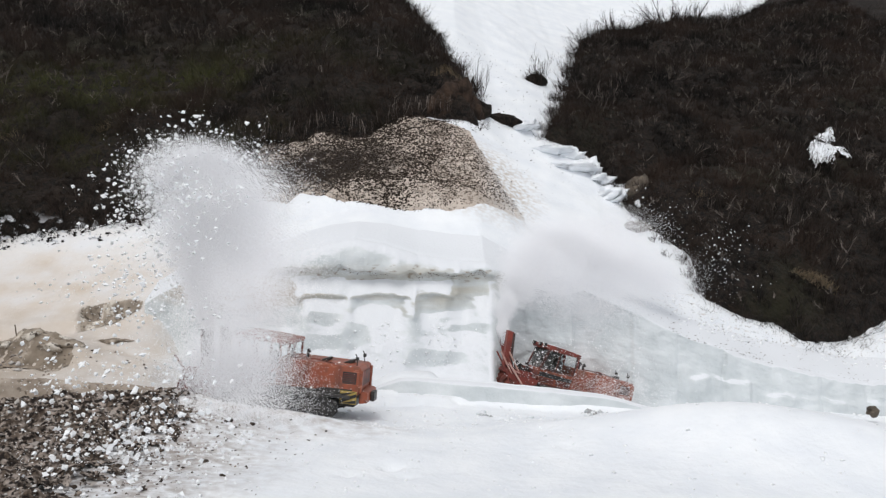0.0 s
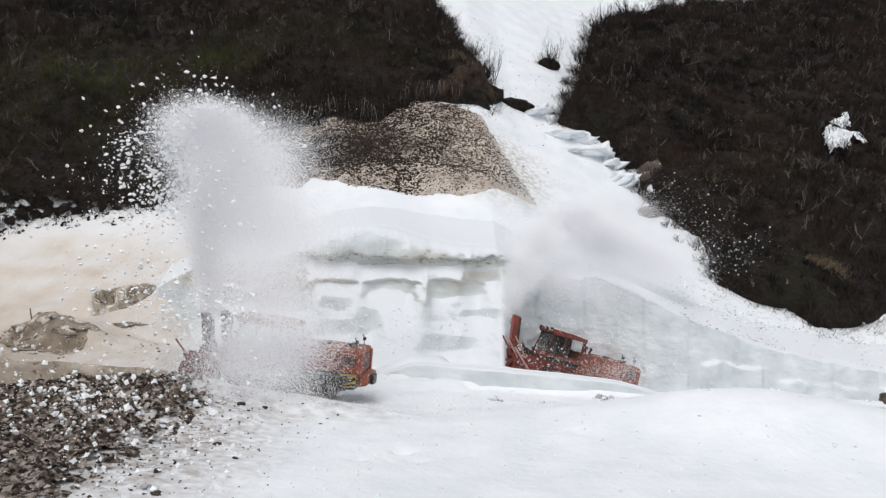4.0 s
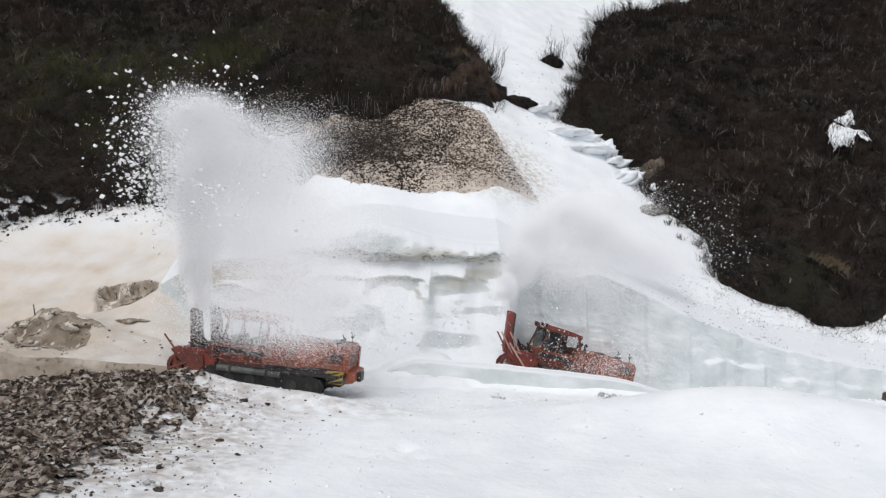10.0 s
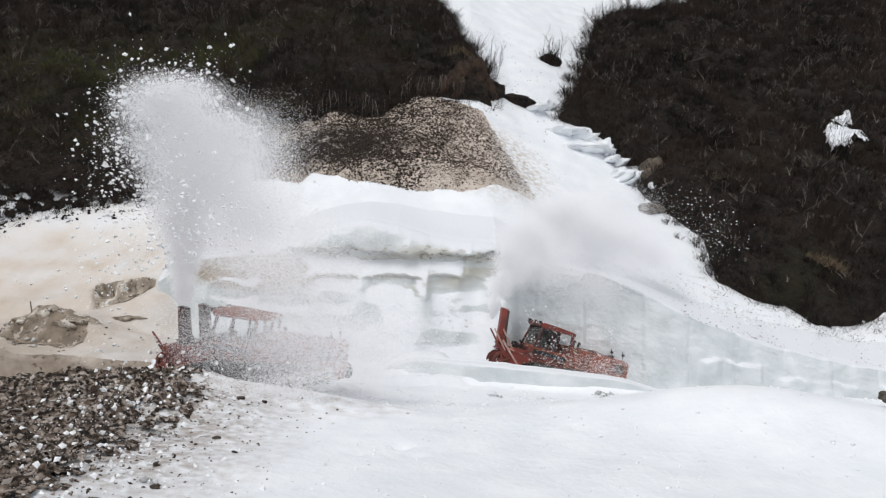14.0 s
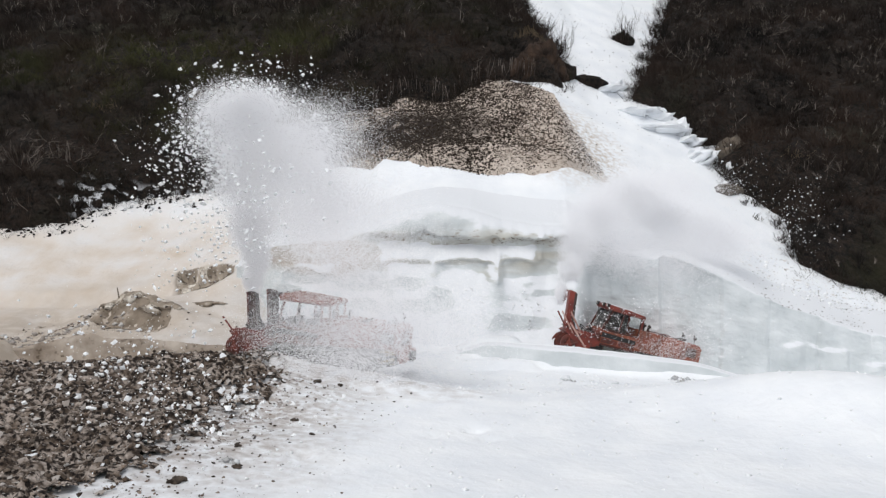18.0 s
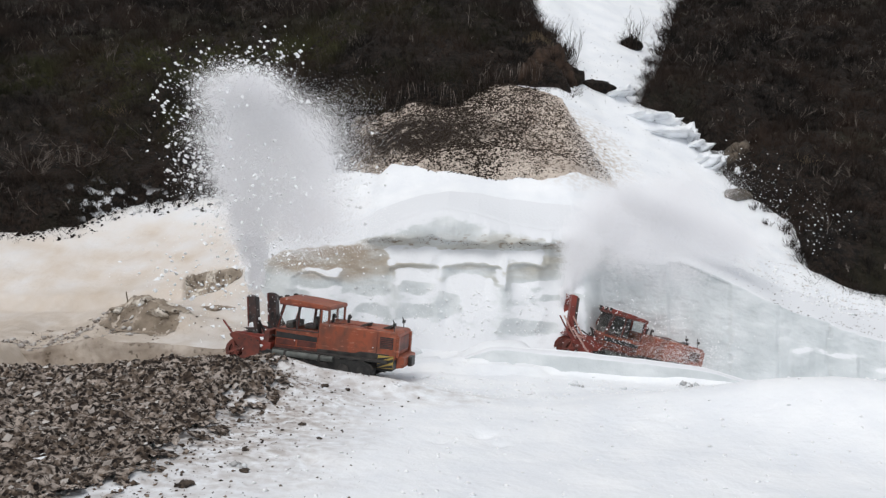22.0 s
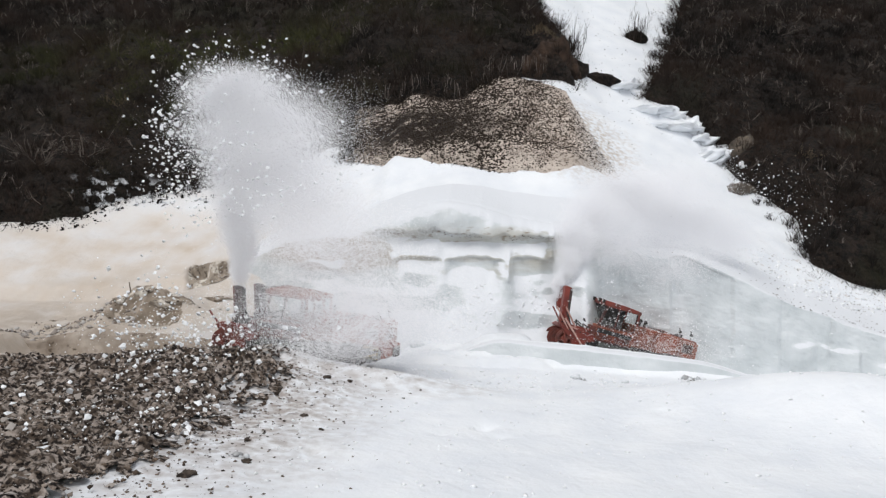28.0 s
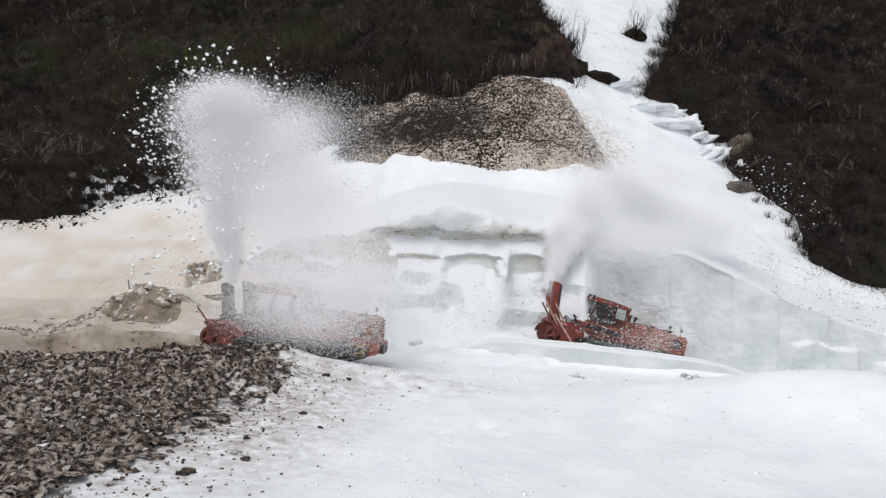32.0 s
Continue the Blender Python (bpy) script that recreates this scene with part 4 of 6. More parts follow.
def slumped():
    """How far the slumped snow stands out from the face, added up from the lip downwards: steep where the face is bare, lying at an angle elsewhere."""
    x, z = np.meshgrid(TABLE_X, TABLE_Z)
    lip = wall_lip(x)
    s = (0.74 + 0.26 * wavy(x * 0.8, z * 1.0, 46) + 0.16 * wavy(x * 2.2, z * 2.6, 47)) * (1 - smooth(lip - 0.3, lip - 0.1, z))
    for x0, x1, z0, z1, sag, tilt in FACES:
        u = (x - 0.5 * (x0 + x1)) / (0.5 * (x1 - x0)) + 0.16 * wavy(z * 1.6, x * 0.4, int(z0 * 10))
        sill = z0 + sag * (u * u - 0.4) + 0.24 * wavy(x * 0.9, 0 * x, 69 + int(z0 * 7)) + 0.07 * wavy(x * 4, 0 * x, 70)
        head = z1 - tilt * (u + 0.5) + 0.10 * wavy(x * 1.1, 0 * x, 71 + int(z1 * 7))
        m = smooth(sill - 0.04, sill + 0.04, z) * (1 - smooth(head - 0.03, head + 0.03, z)) * (1 - smooth(0.95, 1.02, np.abs(u)))
        s = s * (1 - m) + 0.03 * m
    for x0, x1, zc, dp in BULGES:
        u = (x - 0.5 * (x0 + x1)) / (0.5 * (x1 - x0))
        s = s - dp / 0.124 * np.exp(-((z - zc - 0.26 * wavy(x * 0.75, 0 * x, 72) - 0.06 * wavy(x * 3.1, 0 * x, 73) + 0.22 * (u * u - 0.4)) / 0.07) ** 2) * (1 - smooth(0.85, 1.0, np.abs(u)))
        s = s + 0.25 * dp * (1 - u * u).clip(0, 1) * smooth(zc + 0.1, zc + 0.3, z) * (1 - smooth(zc + 0.9, zc + 1.1, z))
    s = s * (1 - smooth(lip - 0.12, lip, z)) * (1 - smooth(7.0, 7.2, z))
    out, row = np.zeros(x.shape), np.zeros(len(TABLE_X))
    for k in range(len(TABLE_Z) - 1, -1, -1):
        row = row + s[k] * 0.05
        for r in range(1 + k % 2 if TABLE_Z[k] > 3.7 else 4):
            row[1:-1] += 0.22 * (row[2:] + row[:-2] - 2 * row[1:-1])
        out[k] = row
    return out


SLUMPED = slumped()


def wall_face(x, z):
    """How far the cut face stands out towards the road, at height z."""
    mid = smooth(-9.0, -8.2, x) * (1 - smooth(1.6, 5.2, x))
    right = smooth(3.4, 5, x)
    lip_z = wall_lip(x)
    out = 0.02 * (6 - z).clip(0, 9) + 0.16 * wavy(x * 0.3, z * 0.35, 41) + 0.035 * wavy(x * 1.3, z * 1.6, 42) + 0.4 * (1 - right) * smooth(-15.5, -13, x)
    out = out + mid * (0.62 + 0.25 * wavy(x * 0.55, 0 * x, 57) + 0.1 * wavy(x * 2.2, 0 * x, 59)) * smooth(lip_z - 0.06, lip_z + 0.16, z)
    a, b = (x - TABLE_X[0]) / 0.07, (z - TABLE_Z[0]) / 0.05
    a, b = a.clip(0, len(TABLE_X) - 1.01), b.clip(0, len(TABLE_Z) - 1.01)
    i, j = a.astype(int), b.astype(int)
    a, b = a - i, b - j
    lean = (SLUMPED[j, i] * (1 - a) + SLUMPED[j, i + 1] * a) * (1 - b) + (SLUMPED[j + 1, i] * (1 - a) + SLUMPED[j + 1, i + 1] * a) * b
    out = out + (0.018 * wavy(x * 2.6, z * 3.1, 79, 3) + 0.03 * np.abs(wavy(x * 1.4, z * 1.7, 80, 2))) * (1 - right)
    out = out + lean * smooth(-14.6, -11.5, x) * (1 - smooth(3.2, 4.8, x))
    for cx, z0, z1 in DRIPS:
        out = out + 0.17 * np.exp(-((x - cx - 0.10 * wavy(z * 0.9, 0 * x, 71)) / 0.15) ** 2) * smooth(z0, z0 + 0.25, z) * (1 - smooth(z1 - 0.4, z1, z))
    # blocks and ledges of the long face
    for x0, x1, za, zb, dp in ((15.4, 19.0, 0.0, -0.5, 0.32), (20.0, 27.0, -1.2, -1.9, 0.2)):
        top = za + (zb - za) * (x - x0) / (x1 - x0) + 0.2 * wavy(x * 0.9, 0 * x, 49)
        out = out + dp * (0.7 + 0.5 * wavy(x * 1.2, 0 * x, 78)) * smooth(x0 - 0.12, x0 + 0.12, x) * (1 - smooth(x1 - 0.12, x1 + 0.12, x)) * (1 - smooth(top - 0.3, top + 0.12, z))
    out = out + 0.05 * right * wavy(x * 0.7, z * 1.2, 75) + 0.05 * right * wavy(x * 2.6, z * 3.0, 76)
    cell = (x + 0.6 * wavy(x * 0.25, 0 * x, 50) + 0.1 * wavy(z * 0.8, 0 * x, 77)) / 2.9
    out = out - 0.16 * smooth(11, 14, x) * np.exp(-((cell - np.round(cell)) * 2.9 / 0.13) ** 2) * (0.5 + 0.5 * wavy(cell * 3, z * 0.6, 81))
    cell = np.floor(cell)
    return out + right * 0.34 * (lattice(cell.astype(np.int64), 0 * cell.astype(np.int64), 5) - 0.5)


def snow_wall():
    xs = np.concatenate([np.arange(-16, 4, 0.065), np.arange(4, 30, 0.11)])
    fs = np.concatenate([np.linspace(0, 1, 190), 1 + np.linspace(0.02, 1, 16)])
    x, f = np.meshgrid(xs, fs)
    top, low = wall_top(x) + 0.10 * wavy(x * 0.8, 0 * x, 48) + 0.07 * wavy(x * 2.6, 0 * x, 45) * smooth(5, 7, x), -2.0 - 0.06 * x.clip(0, 30)
    fc, back = np.minimum(f, 1), np.clip(f - 1, 0, 1)
    z = low + (top - low) * fc
    depth = 0.45 - 0.28 * smooth(4, 7, x) + 1.0 * smooth(-10.5, -9, x) * (1 - smooth(1.8, 5.4, x))
    near_top = np.clip(1 - (top - z) / depth, 0, 1)
    out = wall_face(x, np.minimum(z, top)) * np.sqrt(np.clip(1 - near_top ** 2.2, 0, 1))
    y = wall_line(x) - np.where(f > 1, 0, out) + back * 3.2
    z = np.where(f > 1, slope(x, y) + (height(x, y) - slope(x, y)) * smooth(1.5, 1.7, back * 3.2) + 0.07 * (1 - back) - 0.12 * smooth(0.75, 1, back), z)
    ob = new("snow_wall", mesh_of("snow_wall", np.stack([x, y, z], -1).reshape(-1, 3), grid_faces(len(xs), len(fs))[:, ::-1], CUT))
    tagged(ob, "high cut wall of layered grey-white snow beside the road", "snow wall", kind="structure")


snow_wall()


def lip_dirt():
    """Bits of earth and grass frozen in under the cornice."""
    n = 520
    x = -8.9 + 12.2 * rng.random(n)
    z = wall_lip(x) + 0.0 + 0.07 * rng.normal(size=n)
    k = wavy(x * 1.3, 0 * x, 58) > -0.1
    x, z = x[k], z[k]
    y = wall_line(x) - wall_face(x, z) - 0.02
    tagged(new("earth_bits", clod_mesh("earth_bits", np.stack([x, y, z], 1), 0.01 + 0.035 * rng.random(len(x)) ** 2.5, CLODS, 0.6)), "bits of earth frozen under the cornice", "earth", kind="stuff")


lip_dirt()


def spill():
    """Crumbled snow lying in fans on the slope under the wall."""
    gen = np.random.default_rng(66)
    n = 700
    fan = gen.integers(0, 4, n)
    x = np.array([-2.2, -5.4, 0.6, -8.6])[fan] + np.array([1.1, 0.9, 0.8, 0.8])[fan] * gen.normal(size=n)
    z = 1.0 + 2.6 * gen.random(n) ** 1.6
    x = x.clip(-11, 3)
    y = wall_line(x) - wall_face(x, z)
    s = 0.015 + 0.08 * gen.random(n) ** 4
    tagged(new("snow_crumbs", clod_mesh("snow_crumbs", np.stack([x, y - 0.1 * s, z], 1), s, CHUNK, 0.7, gen)), "crumbled grey-white snow below the wall", "crumbs", kind="stuff")


spill()
# blocks broken from the face, lying at its foot
for k, (x, y, s) in enumerate(((-5.6, 43.0, 0.3), (-6.9, 42.6, 0.22), (-3.0, 42.6, 0.2), (-8.2, 43.0, 0.3))):
    tagged(lump("snow_block", (x, y, float(floor_height(x, y)) + 0.15 * s), (s * 1.3, s, s * 0.8), 320 + k, CUT, "block of grey snow fallen from the wall", "snow block", 20 * k, 0.5, 10), group="fallen snow blocks")


def berm_face():
    """The cut near side of the berm between the two tracks."""
    xs, fs = np.arange(-4.2, 11.5, 0.1), np.linspace(0, 1, 18)
    x, f = np.meshgrid(xs, fs)
    top = floor_height(x, 41.6 + 0.03 * x) - 0.03
    low = floor_height(x, 0 * x + 40.0) - 0.25
    y = 40.72 + 0.03 * x + 0.12 * wavy(x * 0.4, 0 * x, 91) - 0.12 * (1 - f) + 0.05 * wavy(x * 1.1, f * 3, 92) + 0.6 * smooth(0.86, 1.0, f)
    # the grey of this material also carries the near face's shade
    tagged(new("snow_berm", mesh_of("snow_berm", np.stack([x, y, low + (top - low) * np.minimum(1, f / 0.93)], -1).reshape(-1, 3), grid_faces(len(xs), len(fs))[:, ::-1], CUT)),
           "low cut berm of hard snow, face shade in its grey-blue colour", "snow berm", kind="structure")


berm_face()


# ---- the muddy heap on the near side ----
def crust(x, y, d):
    """Relief of the broken muddy crust, fading out at the heap's edge."""
    k = smooth(-0.2, 1.6, d)
    rough = 0.18 * wavy(x * 1.1, y * 1.1, 51, 2) + 0.30 * np.abs(wavy(x * 2.4, y * 2.4, 52, 3)) + 0.12 * wavy(x * 5.5, y * 5.5, 53, 2) + 0.05 * wavy(x * 12, y * 12, 55, 1)
    return np.clip(0.16 * d, -0.3, 0.10) + rough * k - 0.05 * (1 - k)


def muddy_heap():
    line = [(-9.3, 33.6), (-8.2, 30.8), (-8.5, 26), (-8.9, 22.5), (-9.2, 19), (-9.5, 15), (-32, 13), (-36, 26.5), (-24, 29), (-20.5, 32.6), (-17.5, 34.0), (-14.5, 34.2)]
    tagged(sheet("muddy_heap", np.arange(-30, -5, 0.075), np.arange(14, 35, 0.075), lambda x, y: height(x, y) + crust(x, y, inside(x, y, line)),
                 SPOIL, lambda x, y: inside(x, y, line) + 1.3 * wavy(x * 0.7, y * 0.7, 54) + 1.3 * wavy(x * 2.6, y * 2.6, 56) * (inside(x, y, line) < 2.2) > 0.9), "heap of brown muddy snow thrown beside the road", "muddy snow", kind="structure")
    n = 52000
    x, y = -36 + 32 * rng.random(n), 13 + 21.5 * rng.random(n)
    d = inside(x, y, line)
    keep = rng.random(n) < np.where(d > 0.6, 0.36, 0.6 * np.exp((d - 0.6) / 1.5) + 0.06 * np.exp(d / 2.2))
    x, y, d = x[keep], y[keep], d[keep]
    s = (0.011 + 0.085 * rng.random(len(x)) ** 3.4) * np.where(d > 0.3, 1.0, 0.6)
    z = height(x, y) + np.where(d > 0.2, crust(x, y, d), 0.0) + s * 0.25
    tagged(new("mud_clods", clod_mesh("mud_clods", np.stack([x, y, z], 1), s, CLODS, 0.62, rng)), "brown and grey clods of frozen mud on snow", "clods", kind="stuff")
    n = 2600
    x, y = -28 + 19 * rng.random(n), 16 + 17 * rng.random(n)
    d = inside(x, y, line)
    x, y, d = x[d > 0.3], y[d > 0.3], d[d > 0.3]
    s = 0.022 + 0.13 * rng.random(len(x)) ** 4
    tagged(new("snow_slabs", clod_mesh("snow_slabs", np.stack([x, y, height(x, y) + crust(x, y, d) + 0.2 * s], 1), s, PALESLAB, 0.3, rng, False)), "pale dirty slabs of snow thrown on the mud", "slabs", kind="stuff")


def big_clods():
    """The few large clods that rolled out of the heap onto the snow."""
    for k, (x, y, s) in enumerate(((-7.3, 21.0, 0.10), (-8.4, 19.6, 0.16), (-7.9, 22.8, 0.09), (-6.2, 24.8, 0.07), (-7.2, 26.4, 0.09), (-7.6, 31.2, 0.13), (-6.8, 31.6, 0.09))):
        tagged(lump("mud_clod", (x, y, float(height(x, y)) + 0.2 * s), (1.3 * s, s, 0.7 * s), 600 + k, MUD, "dark brown clod of frozen mud on snow", "clod", 50 * k, 0.9, 9), group="large mud clods")


muddy_heap()
big_clods()


# ---- the muddy niche at the road's far end ----
def niche():
    xs, fs = np.arange(-25.2, -12.9, 0.1), np.linspace(0, 1, 20)
    x, f = np.meshgrid(xs, fs)
    top = np.interp(x, BANK_X, BANK_TOP) + 0.05 + 0.05 * wavy(x * 1.8, 0 * x, 65)
    low = floor_height(x, 0 * x + 38.6) - 0.3
    y = BANK_Y - 0.30 + 0.25 * wavy(x * 0.4, 0 * x, 61) - 0.2 * (1 - f) ** 2 + 0.07 * wavy(x * 1.2, f * 3, 64) + 0.03 * wavy(x * 4, f * 8, 66) + 0.14 * smooth(0.86, 1, f)
    tagged(new("cut_bank", mesh_of("cut_bank", np.stack([x, y, low + (top - low) * f], -1).reshape(-1, 3), grid_faces(len(xs), len(fs))[:, ::-1], TANCUT)),
           "low muddy cut bank of brown-stained snow", "snow bank", kind="structure")
    line = lambda x, y: np.minimum(np.minimum(x + 21.9, -18.2 - x) * 0.5, np.minimum(y - 40.8, 42.4 - y)) + 0.3 * wavy(x * 1.2, y * 1.2, 66)
    tagged(sheet("earth_patch", np.arange(-24, -17.6, 0.08), np.arange(40.0, 43.2, 0.08), lambda x, y: floor_height(x, y) + 0.03 + 0.06 * np.clip(line(x, y), -0.3, 0.6) + 0.05 * wavy(x * 4.5, y * 4.5, 68),
                 OLIVE, lambda x, y: line(x, y) > 0.0), "brown earth hollow cut into the snow bank", "earth patch", kind="structure")
    crest = lambda x, y: 0.32 - np.abs(y - 42.55) + 0.5 * wavy(x * 1.1, y * 1.6, 67) - 0.08 * np.abs(x + 21)
    tagged(sheet("earth_crest", np.arange(-26.5, -17.6, 0.08), np.arange(41.6, 43.6, 0.08), lambda x, y: floor_height(x, y) + 0.02 + 0.25 * np.clip(crest(x, y), -0.2, 0.5) + 0.12 * np.abs(wavy(x * 2.2, y * 2.2, 67)),
                 MUDCUT, lambda x, y: crest(x, y) > 0.0), "dark earth along the ridge of the bank", "earth patch", kind="structure")
    bm = bmesh.new()
    z = float(floor_height(-21.1, 42.5))
    rod(bm, (-21.1, 42.4, z - 0.4), (-21.25, 42.4, z + 0.62), 0.035, 0.03)
    me = bpy.data.meshes.new("stake")
    bm.to_mesh(me)
    bm.free()
    me.materials.append(WOOD)
    tagged(new("stake", me), "thin dark stake upright in the snow bank", "stake")
    for k, (x, y, z, a, b, c) in enumerate(((-19.1, 42.1, 2.45, 0.75, 0.4, 0.3), (-20.4, 42.3, 3.0, 0.4, 0.3, 0.24), (-21.6, 42.2, 2.6, 0.5, 0.3, 0.16))):
        tagged(lump("earth_shade_clump", (x, y, z), (a, b, c), 365 + k, MUDCUT, "ragged clump of dark earth on the bank's ridge", "earth clump", 20 * k - 10, 0.7), group="earth clumps")
    # added brown sliver that draws the shadow below a lip of snow
    tagged(lump("earth_shade_clump", (-17.1, 44.5, 2.5), (1.05, 0.3, 0.13), 372, OLIVE, "thin brown lump standing in for the shadow under a snow lip", "earth clump", 4, 0.6), group="earth clumps")
    tagged(sheet("earth_hollow", np.arange(-21, -16, 0.06), np.arange(44.6, 49.6, 0.06), lambda x, y: whole_slope(x, y) - scoop(x, y) + 0.03 + 0.05 * wavy(x * 2.5, y * 2.5, 85), MUDCUT, lambda x, y: scoop(x, y) > 0.06),
           "scooped hollow of bare brown earth in the snow slope", "hollow", "hollows", "structure")
    n = 2200
    x = -27 + 13 * rng.random(n)
    y = 42.0 + 0.9 * rng.normal(size=n) * (0.5 + rng.random(n)) + 0.3 * (x + 21).clip(-9, 0)
    k = rng.random(n) < (0.3 + 0.7 * wavy(x * 0.8, y * 0.8, 96)) * (1 - 0.7 * smooth(-19.5, -17.5, x))
    x, y = x[k], y[k]
    n = len(x)
    s = 0.012 + 0.07 * rng.random(n) ** 3.5
    k = 320
    px = -27 + 7 * rng.random(k)
    py = 41.3 + 0.7 * rng.normal(size=k) + 0.3 * (px + 21).clip(-9, 0)
    ps = 0.03 + 0.17 * rng.random(k) ** 3
    tagged(new("snow_lumps", clod_mesh("snow_lumps", np.stack([px, py, floor_height(px, py) + 0.2 * ps], 1), ps, PALESLAB, 0.6)), "lumps of tan snow on the bank's flank", "lumps", kind="stuff")
    tagged(new("mud_crumbs", clod_mesh("mud_crumbs", np.stack([x, y, floor_height(x, y) + s * 0.3], 1), s, CLODS, 0.6)), "brown crumbs scattered on tan snow", "crumbs", kind="stuff")


niche()


def loose_lumps():
    """Lumps and crumbs lying on the near snow and below the right hill."""
    n = 1000
    x, y = -7 + 24 * rng.random(n), 18 + 20 * rng.random(n)
    s = 0.02 + 0.07 * rng.random(n) ** 3
    tagged(new("snow_crumbs", clod_mesh("snow_crumbs", np.stack([x, y, height(x, y) + s * 0.2], 1), s, CHUNK, 0.6)), "crumbs of snow on the smooth near field", "crumbs", kind="stuff")
    n = 900
    x, y = -5 + 17 * rng.random(n), 33 + 7.5 * rng.random(n)
    s = 0.015 + 0.08 * rng.random(n) ** 4
    tagged(new("snow_crumbs", clod_mesh("snow_crumbs", np.stack([x, y, height(x, y) + s * 0.1], 1), s, CHUNK, 0.5)), "crumbs of snow scattered over the ploughed strip", "crumbs", kind="stuff")
    n = 1500
    x, y = 12 + 20 * rng.random(n), 47.8 + 6 * rng.random(n)
    s = 0.03 + 0.14 * rng.random(n) ** 3
    k = wavy(x * 0.6, y * 0.6, 94) > -0.2
    x, y, s = x[k], y[k], s[k]
    tagged(new("snow_crumbs", clod_mesh("snow_crumbs", np.stack([x, y, height(x, y) + s * 0.1], 1), s, CHUNK, 0.6)), "lumps of old snow on the slope above the wall", "crumbs", kind="stuff")
    n = 1300
    x, y = 15 + 18 * rng.random(n), 48.8 + 5 * rng.random(n) ** 0.6
    s = 0.012 + 0.05 * rng.random(n) ** 3
    tagged(new("dirt_crumbs", clod_mesh("dirt_crumbs", np.stack([x, y, height(x, y) + s * 0.2], 1), s, PALESLAB, 0.6)), "dirt crumbs fallen from the hill onto snow", "crumbs", kind="stuff")
    n = 2600
    x = 7 + 22 * rng.random(n)
    y = wall_line(x) + 0.02 + 3.2 * rng.random(n) ** 2.6
    k = rng.random(n) < (0.12 + 0.3 * smooth(9, 18, x)) * (0.4 + wavy(x * 0.7, 0 * x, 86))
    x, y = x[k], y[k]
    s = 0.01 + 0.035 * rng.random(len(x)) ** 3
    tagged(new("dirt_crumbs", clod_mesh("dirt_crumbs", np.stack([x, y, slope(x, y) + 0.07 + s * 0.2], 1), s, BROWN_CRUMBS, 0.6)), "dirt crumbs along the cut lip of the wall", "crumbs", kind="stuff")
    for cx, cy, w, m in ((8.1, 40.2, 0.3, 26), (2.6, 37.6, 0.16, 9), (-7.6, 21.4, 0.14, 8)):
        x, y = cx + w * rng.normal(size=m), cy + 0.7 * w * rng.normal(size=m)
        s = 0.04 + 0.10 * rng.random(m) ** 2
        tagged(new("snow_rubble", clod_mesh("snow_rubble", np.stack([x, y, height(x, y) + 0.3 * s], 1), s, RUBBLE, 0.8)), "small pile of grey broken snow on the field", "snow rubble", "rubble piles")
    for k, (x, y, s) in enumerate(((2.4, 37.8, 0.16), (4.6, 37.4, 0.14))):
        tagged(lump("snow_clod", (x, y, float(height(x, y)) + s * 0.3), (s * 1.4, s, s), 380 + k, CUT, "grey clod of hard snow on the field", "clod", 40 * k, 0.5, 8), group="loose clods")


loose_lumps()


def foot_litter():
    """Dark clumps and stalks lying over the snow at the left hill's foot."""
    n = 1900
    x = -37 + 18 * rng.random(n)
    y = 53.3 + 5.5 * rng.random(n)
    d = inside(x, y, LEFT_HILL)
    k = (d > -1.5 + 0.8 * wavy(x * 0.9, y * 0.9, 90)) & (d < 1.8)
    x, y, d = x[k], y[k], d[k]
    s = 0.02 + 0.15 * rng.random(len(x)) ** 3.5
    z = np.where(d > 0, hill_height(x, y, np.maximum(d, 0)), height(x, y)) + 0.2 * s
    tagged(new("earth_clods", clod_mesh("earth_clods", np.stack([x, y, z], 1), s, EARTH, 0.6)), "dark clods of turf fallen onto the snow", "earth", kind="stuff")


foot_litter()


# ---- the two rotary snow ploughs ----
SOOT_AND_SHADE = material("sooty_shaded_chute_steel", [(0.016, 0.014, 0.014), (0.075, 0.04, 0.034)], 2.4, 9, 0.5, bump=0.2, bump_scale=12, bump_dist=0.02)
over(SOOT_AND_SHADE, (0.2, 0.2, 0.2), "noise", 7.0, 0.64, 0.72)
PINK = material("faded_pink_paint", [(0.42, 0.22, 0.18), (0.6, 0.42, 0.36)], 4, 8, 0.6)
PIPE = material("weathered_pipe", [(0.05, 0.055, 0.05), (0.13, 0.14, 0.13)], 3, 8, 0.6)


